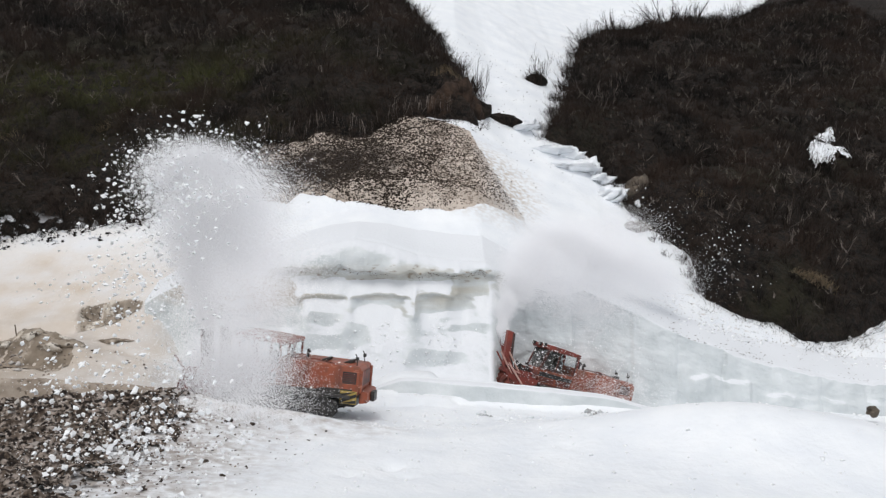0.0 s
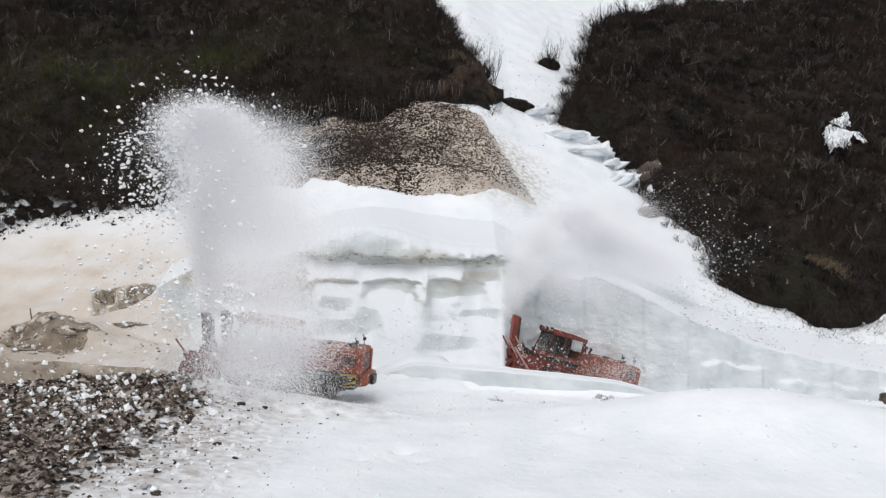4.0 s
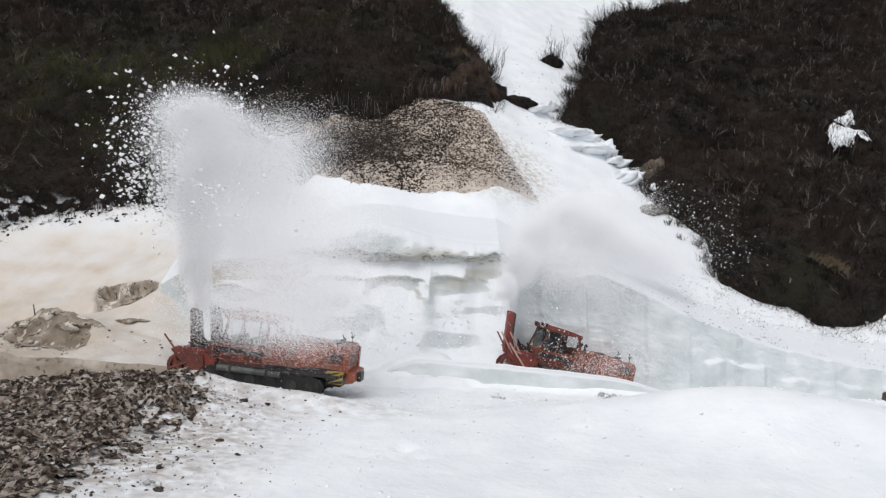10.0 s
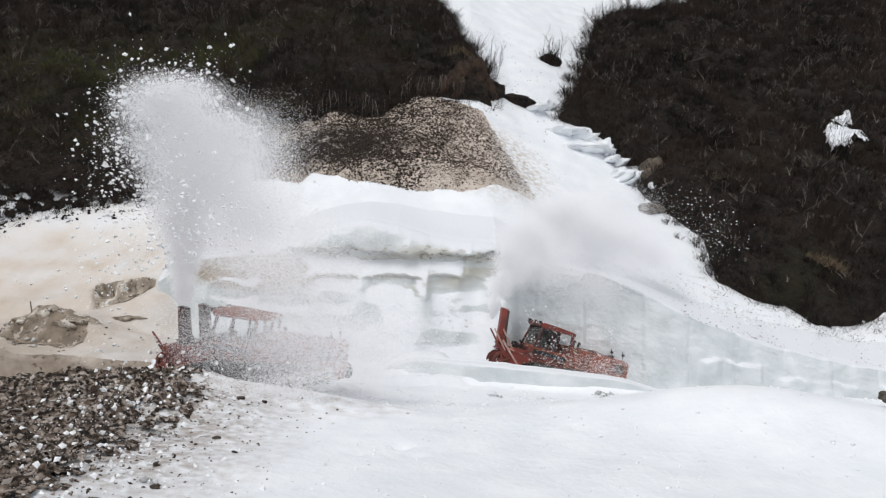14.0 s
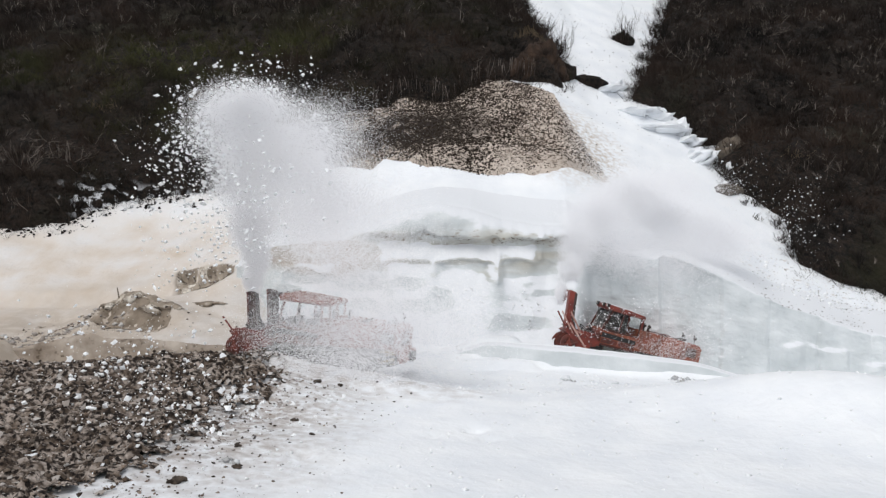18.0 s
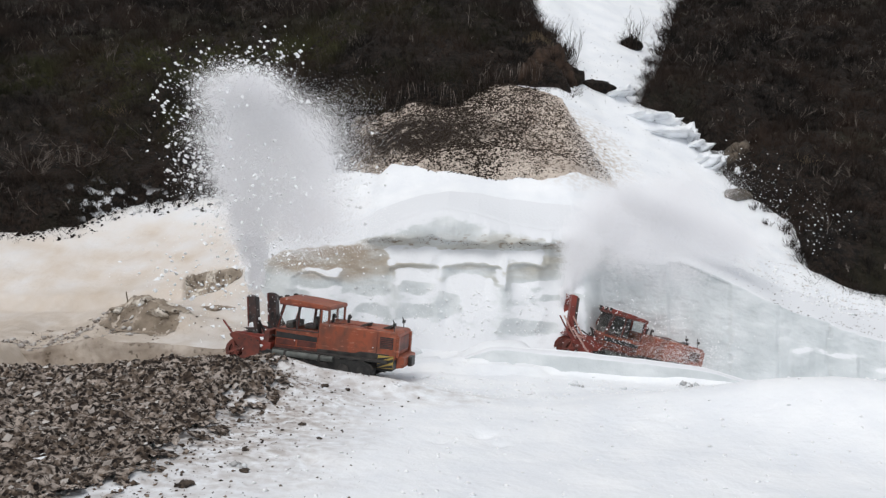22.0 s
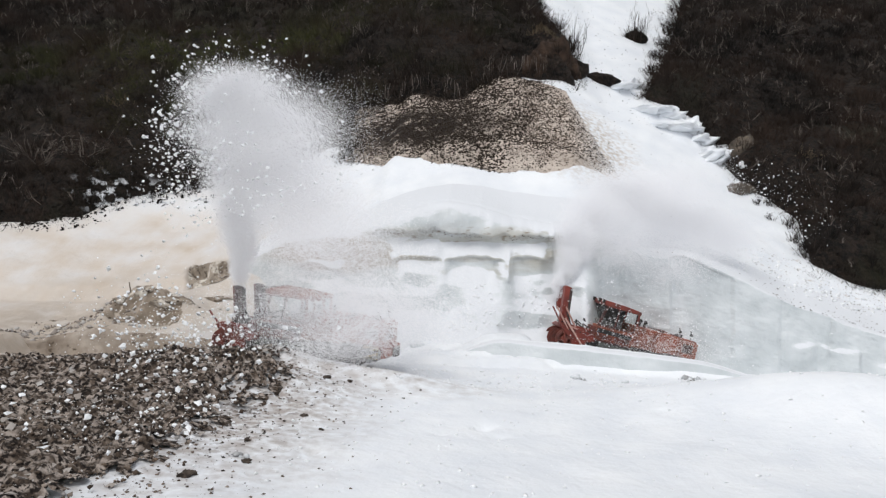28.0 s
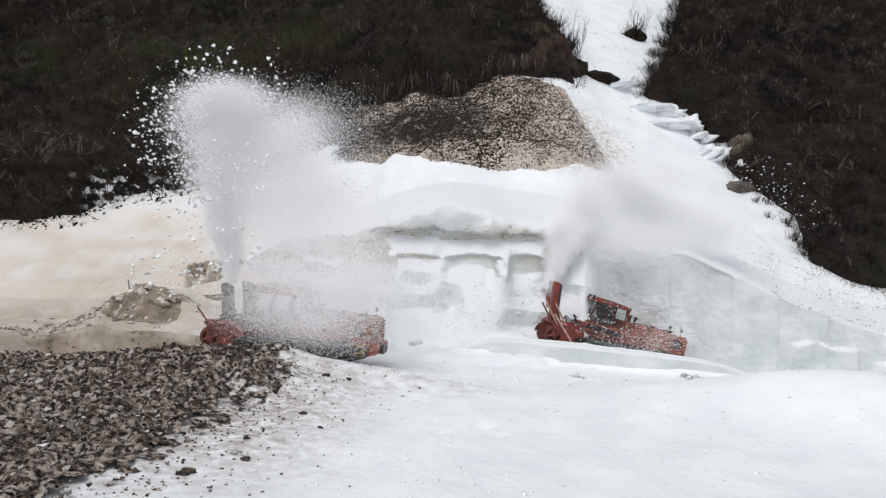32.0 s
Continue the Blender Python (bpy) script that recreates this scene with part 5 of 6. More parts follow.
def snow_plough(name, poles):
    """A tracked rotary plough, nose towards -x, standing on z = 0."""
    base = new(name)
    B = bmesh.new
    # running gear
    for y in (-1.15, 1.15):
        bm = B()
        n = 44
        pts = []
        for k in range(n):
            u = k / n * 2 * (4.6 + math.pi * 0.42)
            if u < 4.6:
                pts.append((-2.3 + u, 0.0))
            elif u < 4.6 + math.pi * 0.42:
                a = (u - 4.6) / 0.42
                pts.append((2.3 + 0.42 * math.sin(a), 0.42 - 0.42 * math.cos(a)))
            elif u < 9.2 + math.pi * 0.42:
                pts.append((2.3 - (u - 4.6 - math.pi * 0.42), 0.84))
            else:
                a = (u - 9.2 - math.pi * 0.42) / 0.42
                pts.append((-2.3 - 0.42 * math.sin(a), 0.42 + 0.42 * math.cos(a)))
        prism(bm, pts, y - 0.27, y + 0.27, 0)
        track = part("track", bm, RUBBER, base, "black crawler track caked with snow")
        for k in range(0, n, 2):
            (x, z), (x2, z2) = pts[k], pts[(k + 1) % n]
            m = B()
            a, b = Vector((x, 0, z)), Vector((x2, 0, z2))
            nrm = Vector((b.z - a.z, 0, -(b.x - a.x))).normalized() * 0.05
            co = [a, b, b + nrm, a + nrm]
            prism(m, [(c.x, c.z) for c in co], y - 0.29, y + 0.29, 0)
            part("track_shoe", m, STEEL, track)
        for k in range(6):
            m = B()
            x = -2.3 + k * 0.92
            s = -1 if y < 0 else 1
            rod(m, (x, y + s * 0.2, 0.42), (x, y + s * 0.31, 0.42), 0.3 if k in (0, 5) else 0.24, n=18)
            part("road_wheel", m, STEEL, track)
        m = B()
        block(m, -2.2, 2.2, y - 0.2, y + 0.2, 0.45, 0.72, 0.03)
        part("track_frame", m, STEEL, track)
    bm = B()
    block(bm, -2.2, 3.4, -0.85, 0.85, 0.45, 1.1, 0.04)
    part("chassis", bm, STEEL, base, "greasy dark steel chassis")
    bm = B()
    block(bm, -2.0, 3.3, -1.38, 1.38, 0.86, 0.98, 0.02)
    part("fender", bm, STEEL, base)
    # engine hood
    bm = B()
    prism(bm, [(0.0, 0.98), (3.55, 0.98), (3.62, 1.25), (3.62, 2.12), (3.5, 2.2), (0.0, 2.26)], -1.1, 1.1, 0.05)
    hood = part("engine_hood", bm, ORANGE, base, "worn orange sheet-metal engine hood")
    for x in (2.72,):
        m = B()
        block(m, x - 0.012, x + 0.012, -1.112, 1.112, 1.05, 2.15, 0)
        part("panel_seam", m, DARKRED, hood)
    m = B()
    block(m, 2.85, 3.45, -1.115, -1.08, 1.45, 1.95, 0.01)
    part("grille", m, STEEL, hood, "dark slatted grille")
    for k in range(6):
        m = B()
        block(m, 2.88, 3.42, -1.135, -1.11, 1.49 + k * 0.075, 1.52 + k * 0.075, 0.004)
        part("grille_slat", m, DARKRED, hood)
    m = B()
    block(m, 3.62, 3.66, -0.75, 0.75, 1.35, 1.98, 0.02)
    part("rear_grille", m, DARKRED, hood)
    for y in (-0.98, 0.98):
        m = B()
        block(m, 3.61, 3.7, y - 0.12, y + 0.12, 1.1, 2.05, 0.03)
        part("corner_post", m, ORANGE, hood)
    m = B()
    prism(m, [(0.0, 0.9), (3.3, 0.9), (3.3, 1.22), (2.0, 1.22), (1.7, 1.12), (0.0, 1.12)], -1.125, -1.09, 0.01)
    part("side_skirt", m, STEEL, hood, "dark side skirt along the hood's bottom")
    m = B()
    rod(m, (0.5, -0.9, 2.3), (1.6, -0.95, 2.34), 0.025)
    rod(m, (1.6, -0.95, 2.34), (2.6, -0.9, 2.2), 0.025)
    part("grab_rail", m, DARKRED, hood)
    for z in (1.05,):
        m = B()
        block(m, 2.82, 3.52, -1.16, -1.12, 0.62, 1.16, 0.008)
        board = part("warning_board", m, YELLOW, base, "yellow and black striped warning board")
        for k in range(3):
            s = B()
            z0 = 0.36 + k * 0.27
            q = [(2.83, z0), (2.83, z0 + 0.14), (3.51, z0 + 0.14 + 0.3), (3.51, z0 + 0.3)]
            prism(s, [(x, min(1.155, max(0.625, z))) for x, z in q], -1.168, -1.158, 0)
            part("stripe", s, BLACK, board)
    bm = B()
    prism(bm, [(3.6, 0.62), (3.95, 0.7), (3.95, 1.12), (3.6, 1.2)], -0.95, 0.95, 0.04)
    bumper = part("rear_bumper", bm, ORANGE, base)
    m = B()
    block(m, 3.95, 4.12, -0.3, 0.3, 0.68, 1.1, 0.03)
    part("tow_hitch", m, STEEL, bumper, "black tow hitch")
    for y in (-0.75, 0.75):
        m = B()
        rod(m, (3.35, y, 2.18), (3.35, y, 2.45), 0.02)
        block(m, 3.29, 3.41, y - 0.09, y + 0.09, 2.42, 2.56, 0.02)
        rod(m, (3.34, y, 2.52), (3.26, y, 2.68), 0.025)
        part("rear_lamp", m, STEEL, base, "black rear work lamp on a stalk")
    for x, y, h in ((0.42, -0.5, 0.34), (0.95, 0.1, 0.3)):
        m = B()
        rod(m, (x, y, 2.2), (x, y, 2.2 + h), 0.065, n=14)
        rod(m, (x, y, 2.2 + h), (x + 0.08, y, 2.26 + h), 0.1, n=14)
        part("exhaust_stack", m, STEEL, hood, "sooty black exhaust stack")
    for x in (1.55, 2.6):
        m = B()
        prism(m, [(x, 2.2), (x + 0.42, 2.2), (x + 0.5, 2.36), (x + 0.38, 2.36)], -0.3, 0.3, 0.02)
        part("air_intake", m, STEEL, hood)
    m = B()
    rod(m, (-1.9, -1.5, 0.82), (0.9, -1.5, 0.80), 0.13, n=16)
    part("side_pipe", m, PIPE, base, "long grey-green pipe along the track")
    for x in (-1.3, 0.3):
        m = B()
        block(m, x - 0.05, x + 0.05, -1.64, -1.3, 0.64, 0.96, 0.015)
        part("pipe_clamp", m, STEEL, base)
    # cab
    bm = B()
    prism(bm, [(-2.05, 0.98), (0.0, 0.98), (0.0, 1.82), (-2.05, 1.82)], -1.06, 1.06, 0.03)
    cab = part("cab", bm, ORANGE, base, "orange driver's cab with grimy windows")
    frame_paint = RED if poles else ORANGE
    end = 0.16 if poles else 0.46
    m = B()
    prism(m, [(-2.0, 1.42), (-0.05, 1.38), (-0.05, 1.6), (-2.0, 1.68)], -1.075, -1.05, 0.008)
    part("black_band", m, BLACK, cab, "black band below the cab windows")
    # step and door panels: their darker red carries the shading below the band
    m = B()
    prism(m, [(-2.04, 0.9), (-0.02, 0.9), (-0.02, 1.08), (-2.04, 1.08)], -1.1, -1.05, 0.01)
    part("step_panel", m, DARKRED, cab)
    for x0, x1 in ((-1.98, -1.06), (-0.98, -0.08)):
        m = B()
        prism(m, [(x0, 1.12), (x1, 1.12), (x1, 1.36), (x0, 1.38)], -1.078, -1.05, 0.01)
        part("door_panel", m, DARKRED, cab, "dark red door panel, lower body shading in its colour")
    for q in ([(-2.02, 1.82), (-1.06, 1.82), (-0.98, 3.0), (-1.72, 3.0)], [(-1.04, 1.82), (0.0, 1.82), (0.0, 3.0), (-0.96, 3.0)]):
        for a, b in zip(q, q[1:] + q[:1]):
            m = B()
            rod(m, (a[0], -1.07, a[1]), (b[0], -1.07, b[1]), 0.028, n=6)
            part("window_seal", m, BLACK, cab)
    m = B()
    prism(m, [(-1.86, 2.92), (end, 2.84), (end + 0.04, 2.9), (end, 3.02), (-0.8, 3.14), (-1.86, 3.2), (-1.94, 3.16), (-1.94, 3.0)], -1.12, 1.12, 0.03)
    part("cab_roof", m, frame_paint, cab, "orange cab roof dusted with snow")
    m = B()
    prism(m, [(-1.9, 2.9), (end, 2.83), (end, 2.88), (-1.9, 2.96)], -1.15, -1.11, 0.005)
    part("rain_gutter", m, DARKRED, cab)
    for y in (-1.0, 1.0):
        m = B()
        block(m, end - 0.1, end, y - 0.05, y + 0.05, 2.2, 2.9, 0.012)
        part("pillar", m, frame_paint, cab)
        m = B()
        prism(m, [(0.1, 2.26), (end - 0.08, 2.26), (end - 0.08, 2.88), (0.1, 2.9)], y - 0.012, y + 0.012, 0)
        part("quarter_window", m, GLASS, cab).visible_shadow = False
    if poles:
        m = B()
        block(m, -1.85, 0.0, 0.9, 0.96, 1.82, 2.92, 0.01)
        part("cab_lining", m, CABIN, cab)
    for y in (-1.02, 1.02):
        for a, b in (((-2.02, 1.8), (-1.68, 3.0)), ((-1.05, 1.8), (-0.98, 3.0)), ((0.04, 1.8), (0.04, 3.0))):
            m = B()
            w = 0.055
            prism(m, [(a[0] - w, a[1]), (a[0] + w, a[1]), (b[0] + w, b[1]), (b[0] - w, b[1])], y - 0.05, y + 0.05, 0.012)
            part("pillar", m, frame_paint if a[0] > -0.5 else DARKRED, cab)
        for q in ([(-1.95, 1.84), (-1.1, 1.84), (-1.03, 2.98), (-1.64, 2.98)], [(-1.0, 1.84), (-0.03, 1.84), (-0.03, 2.98), (-0.93, 2.98)]):
            m = B()
            prism(m, q, y - 0.012, y + 0.012, 0)
            ob = part("side_window", m, GLASS, cab)
            ob.visible_shadow = False
    m = B()
    rod(m, (-2.02, -1.06, 1.84), (-0.02, -1.06, 1.84), 0.03)
    part("window_sill", m, DARKRED, cab)
    for q, nm in (([(-2.03, 1.84), (-2.0, 1.84), (-1.66, 2.98), (-1.69, 2.98)], "windscreen"), ([(end - 0.07, 2.24), (end - 0.04, 2.24), (end - 0.04, 2.88), (end - 0.07, 2.88)], "rear_window")):
        m = B()
        prism(m, q, -0.96, 0.96, 0)
        ob = part(nm, m, GLASS, cab)
        ob.visible_shadow = False
    m = B()
    block(m, -1.0, -0.45, -0.3, 0.3, 1.82, 2.05, 0.05)
    block(m, -0.55, -0.42, -0.3, 0.3, 1.95, 2.4, 0.05)
    part("driver_seat", m, CABIN, cab, "black driver's seat")
    m = B()
    block(m, -1.75, -1.4, -0.7, 0.7, 1.82, 2.12, 0.05)
    part("dashboard", m, CABIN, cab)
    for y in (-0.95, -0.2, 0.8):
        m = B()
        block(m, -2.06, -1.9, y - 0.12, y + 0.12, 3.04, 3.24, 0.03)
        lamp = part("roof_lamp", m, STEEL, cab)
        if poles and y == -0.2:
            s = B()
            prism(s, [(-1.6, 3.17), (-0.8, 3.13), (0.0, 3.02), (0.0, 3.05), (-0.7, 3.16), (-1.5, 3.22)], -0.8, 1.0, 0.015)
            part("snow_cap", s, SNOW, cab, "white snow lying on the cab roof")
        g = B()
        block(g, -2.08, -2.06, y - 0.09, y + 0.09, 3.08, 3.2, 0.01)
        part("lens", g, LAMP, lamp)
    m = B()
    rod(m, (-2.0, -1.12, 2.2), (-2.12, -1.3, 2.3), 0.015)
    block(m, -2.17, -2.1, -1.42, -1.22, 2.2, 2.55, 0.02)
    part("wing_mirror", m, STEEL, cab)
    # blower head
    bm = B()
    prism(bm, [(-2.1, 0.35), (-2.1, 1.15), (-2.7, 1.38), (-3.9, 1.42), (-4.1, 1.25), (-3.5, 0.95), (-3.3, 0.5), (-3.6, 0.12), (-2.5, 0.12)], -1.35, 1.35, 0.03)
    head = part("blower_housing", bm, RED, base, "scraped red blower housing")
    for y in (-1.4, 1.4):
        m = B()
        prism(m, [(-2.5, 0.1), (-3.2, 0.08), (-3.35, 0.6), (-3.75, 1.0), (-4.1, 1.36), (-3.85, 1.5), (-3.2, 1.42), (-2.6, 1.2)], y - 0.04, y + 0.04, 0.02)
        part("side_plate", m, DARKRED if not poles else RED, head)
    for k, y in enumerate((-0.72, 0.72)):
        m = B()
        for j in range(34):
            a0, a1 = j * 0.5, (j + 1) * 0.5
            y0, y1 = y - 0.6 + j * 0.036, y - 0.6 + (j + 1) * 0.036
            c = [Vector((-3.8 + r * math.cos(a), yy, 0.62 + r * math.sin(a))) for a, yy in ((a0, y0), (a1, y1)) for r in (0.16, 0.56)]
            v = [m.verts.new(p) for p in c] + [m.verts.new(p + Vector((0, 0.03, 0))) for p in c]
            for q in ((0, 1, 3, 2), (4, 6, 7, 5), (1, 5, 7, 3), (0, 2, 6, 4)):
                m.faces.new([v[i] for i in q])
        rod(m, (-3.8, y - 0.62, 0.62), (-3.8, y + 0.62, 0.62), 0.1)
        part("auger", m, DARKRED, head, "red ribbon auger")
    for y in (-1.36, 1.36):
        m = B()
        for r0, r1 in ((0.34, 0.5), (0.0, 0.2)):
            ring_a = [(-3.72 + r * math.cos(a), 0.68 + r * math.sin(a)) for r in (r1,) for a in np.linspace(0, 6.283, 23)[:-1]]
            if r0 == 0.0:
                prism(m, ring_a, y - 0.1, y + 0.1, 0.02)
                continue
            for k in range(22):
                a0, a1 = k * 0.2856, (k + 1) * 0.2856
                prism(m, [(-3.72 + r * math.cos(a), 0.68 + r * math.sin(a)) for r, a in ((r0, a0), (r1, a0), (r1, a1), (r0, a1))], y - 0.07, y + 0.07, 0)
        part("auger_ring", m, DARKRED, head, "scraped red auger ring")
    for k in range(9):
        m = B()
        y = -1.1 + 0.27 * k
        x = -2.35 - 0.25 * (k % 3)
        rod(m, (x, y, 1.1), (x - 0.25 + 0.1 * (k % 2), y + 0.1, 1.55 + 0.12 * (k % 4)), 0.035)
        rod(m, (x - 0.25 + 0.1 * (k % 2), y + 0.1, 1.55 + 0.12 * (k % 4)), (x + 0.4, y, 1.45), 0.03)
        part("hose", m, BLACK, head, "black hydraulic hose")
    top = 3.42 if poles else 3.14
    for x, y in ((-3.86, -0.9), (-3.66, 0.9)) if poles else ((-3.12, -0.9), (-2.98, 0.9)):
        m = B()
        prism(m, [(x - 0.18, 1.3), (x + 0.2, 1.3), (x - 0.02, top - 0.06), (x - 0.1, top - 0.02), (x - 0.38, top + 0.02), (x - 0.41, top - 0.06)], y - 0.19, y + 0.19, 0.05)
        chute = part("discharge_chute", m, SOOT_AND_SHADE if not poles else RED, base, "sooty black discharge chute" if not poles else "red discharge chute")
        g = B()
        prism(g, [(x - 0.215, 1.3), (x - 0.14, 1.3), (x - 0.34, top - 0.01), (x - 0.425, top - 0.01)], y - 0.21, y + 0.21, 0.02)
        part("chute_edge", g, DARKRED if not poles else RED, chute, "red-painted edge plate")
        # black strip down the right edge: the chute's shaded side, put in as colour
        g = B()
        w = 0.14 if poles else 0.07
        prism(g, [(x + 0.23 - w, 1.3), (x + 0.23, 1.3), (x + 0.01, top - 0.08), (x + 0.01 - w, top - 0.08)], y - 0.215, y + 0.215, 0.02)
        part("chute_edge", g, SOOT_AND_SHADE, chute, "black edge plate that draws the chute's shaded side")
        for z in (1.5,):
            g = B()
            block(g, x - 0.3, x + 0.26, y - 0.25, y + 0.25, z, z + 0.06, 0.01)
            part("chute_band", g, STEEL, chute)
        g = B()
        rod(g, (x + 0.55, y * 0.8, 1.2), (x + 0.08, y * 0.95, 2.2), 0.045)
        part("hydraulic_ram", g, STEEL, chute)
    for k in range(4 if poles else 1):
        m = B()
        y = -1.42 + k * 0.05
        if poles:
            rod(m, (-3.7 + 0.27 * k, y, 0.95), (-4.8 + 0.25 * k, y - 0.1, 2.2 + 0.04 * k), 0.055, 0.04)
        else:
            rod(m, (-3.6, -1.3, 0.95), (-4.5, -1.3, 1.95), 0.04)
        part("guide_pole", m, PINK if poles and k % 2 else RED, head, "faded red guide pole")
    if poles:
        m = B()
        rod(m, (-4.0, -1.55, 1.75), (-2.75, -1.5, 0.55), 0.05)
        rod(m, (-3.6, -1.5, 1.4), (-2.7, -1.3, 1.25), 0.04)
        part("shear_pole", m, PINK, head, "faded pink pole braced across the blower")
    m = B()
    rod(m, (-2.4, -1.2, 1.3), (-3.4, -1.25, 1.7), 0.04)
    part("brace", m, STEEL, head)
    m = B()
    rod(m, (-2.3, 1.0, 1.4), (-2.75, 1.05, 2.0), 0.04)
    part("brace", m, STEEL, head)
    m = B()
    rod(m, (-2.3, -0.6, 1.4), (-2.7, -0.5, 1.95), 0.05)
    part("brace", m, STEEL, head)
    m = B()
    block(m, -3.9, -2.15, -1.3, -1.16, 1.36, 1.5, 0.02)
    part("top_beam", m, RED, head)
    m = B()
    block(m, -2.45, -2.2, -1.34, 1.34, 1.2, 1.72, 0.03)
    part("back_plate", m, DARKRED, head)
    for k in range(5):
        m = B()
        rod(m, (-2.7 - 0.3 * k, -1.45, 1.22), (-2.7 - 0.3 * k, -1.42, 1.22), 0.035, n=8)
        part("bolt", m, STEEL, head)
    for k in range(4):
        m = B()
        a = 0.4 + 1.57 * k
        rod(m, (-3.72, -1.47, 0.68), (-3.72 + 0.44 * math.cos(a), -1.45, 0.68 + 0.44 * math.sin(a)), 0.05, n=8)
        part("ring_spoke", m, DARKRED, head)
    bm = B()
    block(bm, -2.6, -2.0, -0.6, 0.6, 0.6, 1.5, 0.06)
    part("gearbox", bm, STEEL, base)
    for y in (-0.9, 0.9):
        m = B()
        rod(m, (-1.6, y, 0.7), (-3.0, y, 0.55), 0.1)
        part("lift_arm", m, DARKRED, base)
    return base


PLOUGH_A = tagged(snow_plough("rotary_snow_plough", False), "orange tracked rotary plough throwing snow from twin chutes", "snow plough", "snow ploughs")
PLOUGH_B = tagged(snow_plough("rotary_snow_plough", True), "red-orange tracked rotary plough with guide poles at its blower", "snow plough", "snow ploughs")

A_ROWS = [(0, -6.47), (2, -6.66), (3, -6.86), (6, -7.22), (9, -7.55), (12, -7.86), (14, -8.05), (17, -8.41), (20, -8.62), (22, -8.87), (25, -9.23), (28, -9.66), (30, -9.9), (32, -10.2)]
B_ROWS = [(0, 6.66), (3, 6.48), (6, 6.21), (9, 6.03), (14, 5.72), (17, 5.5), (20, 5.26), (22, 5.14), (25, 4.85), (28, 4.64), (30, 4.4), (32, 4.14)]


def a_place(t):
    x = float(np.interp(t, [r[0] for r in A_ROWS], [r[1] for r in A_ROWS]))
    return Vector((x, 36.34 - 0.13 * (x + 8.9), 0.38 - 0.03 * (x + 8.9)))


def b_place(t):
    x = float(np.interp(t, [r[0] for r in B_ROWS], [r[1] for r in B_ROWS]))
    return Vector((x + 0.62, 45.6 + 0.2 * (x - 5.1), -1.08 - 0.24 * (x - 5.1)))


# ---- blown snow ----
def powder(name, n, radii, seed, grain=0.0148, soft=0.5):
    """A puff of powder: thin shards thrown about an ellipsoid, thinning outwards, most of them turned to the camera to
    brighten the cloud.
    """
    gen = np.random.default_rng(seed)
    d = gen.normal(size=(n, 3))
    d /= np.linalg.norm(d, axis=1)[:, None]
    m = 60
    knots = gen.normal(size=(m, 3))
    knots = knots / np.linalg.norm(knots, axis=1)[:, None] * (gen.random(m) ** 0.45)[:, None] * 0.8
    share = 0.25 + gen.random(m) ** 2
    at = knots[gen.choice(m, n, p=share / share.sum())]
    even = (gen.random(n) < 0.4)[:, None]
    p = np.where(even, d * (gen.random(n) ** 0.5)[:, None] * (1 - 0.3 * soft), at + d * (gen.random(n) ** 0.6)[:, None] * 0.34)
    p = (p + soft * 0.32 * gen.normal(size=(n, 3))) * np.asarray(radii) * np.array([1.0, 0.65, 1.0])
    # shards stand upright, facing the view, so they shade each other less
    nrm = np.array([0.0, -0.97, 0.25]) + 0.22 * gen.normal(size=(n, 3))
    nrm /= np.linalg.norm(nrm, axis=1)[:, None]
    a = np.cross(nrm, gen.normal(size=(n, 3)))
    a /= np.linalg.norm(a, axis=1)[:, None]
    b = np.cross(nrm, a)
    s = (grain * (0.5 + gen.random(n)))[:, None]
    v = np.stack([p + a * s, p + (b * 0.9 - a * 0.5) * s, p - (b * 0.9 + a * 0.5) * s], 1)
    me = mesh_of(name, v.reshape(-1, 3), np.arange(3 * n).reshape(-1, 3), POWDER, False)
    return tagged(new(name, me), "cloud of white powder snow in the air", "snow spray", kind="stuff")


def chunks(name, n, radii, seed, lo=0.02, hi=0.1, power=5):
    gen = np.random.default_rng(seed)
    p = gen.normal(size=(n, 3)) * np.asarray(radii) * 0.55
    s = lo + (hi - lo) * gen.random(n) ** power
    return tagged(new(name, clod_mesh(name, p, s, CHUNK, 0.8, gen, False)), "flying lumps of white snow", "snow lumps", kind="stuff")


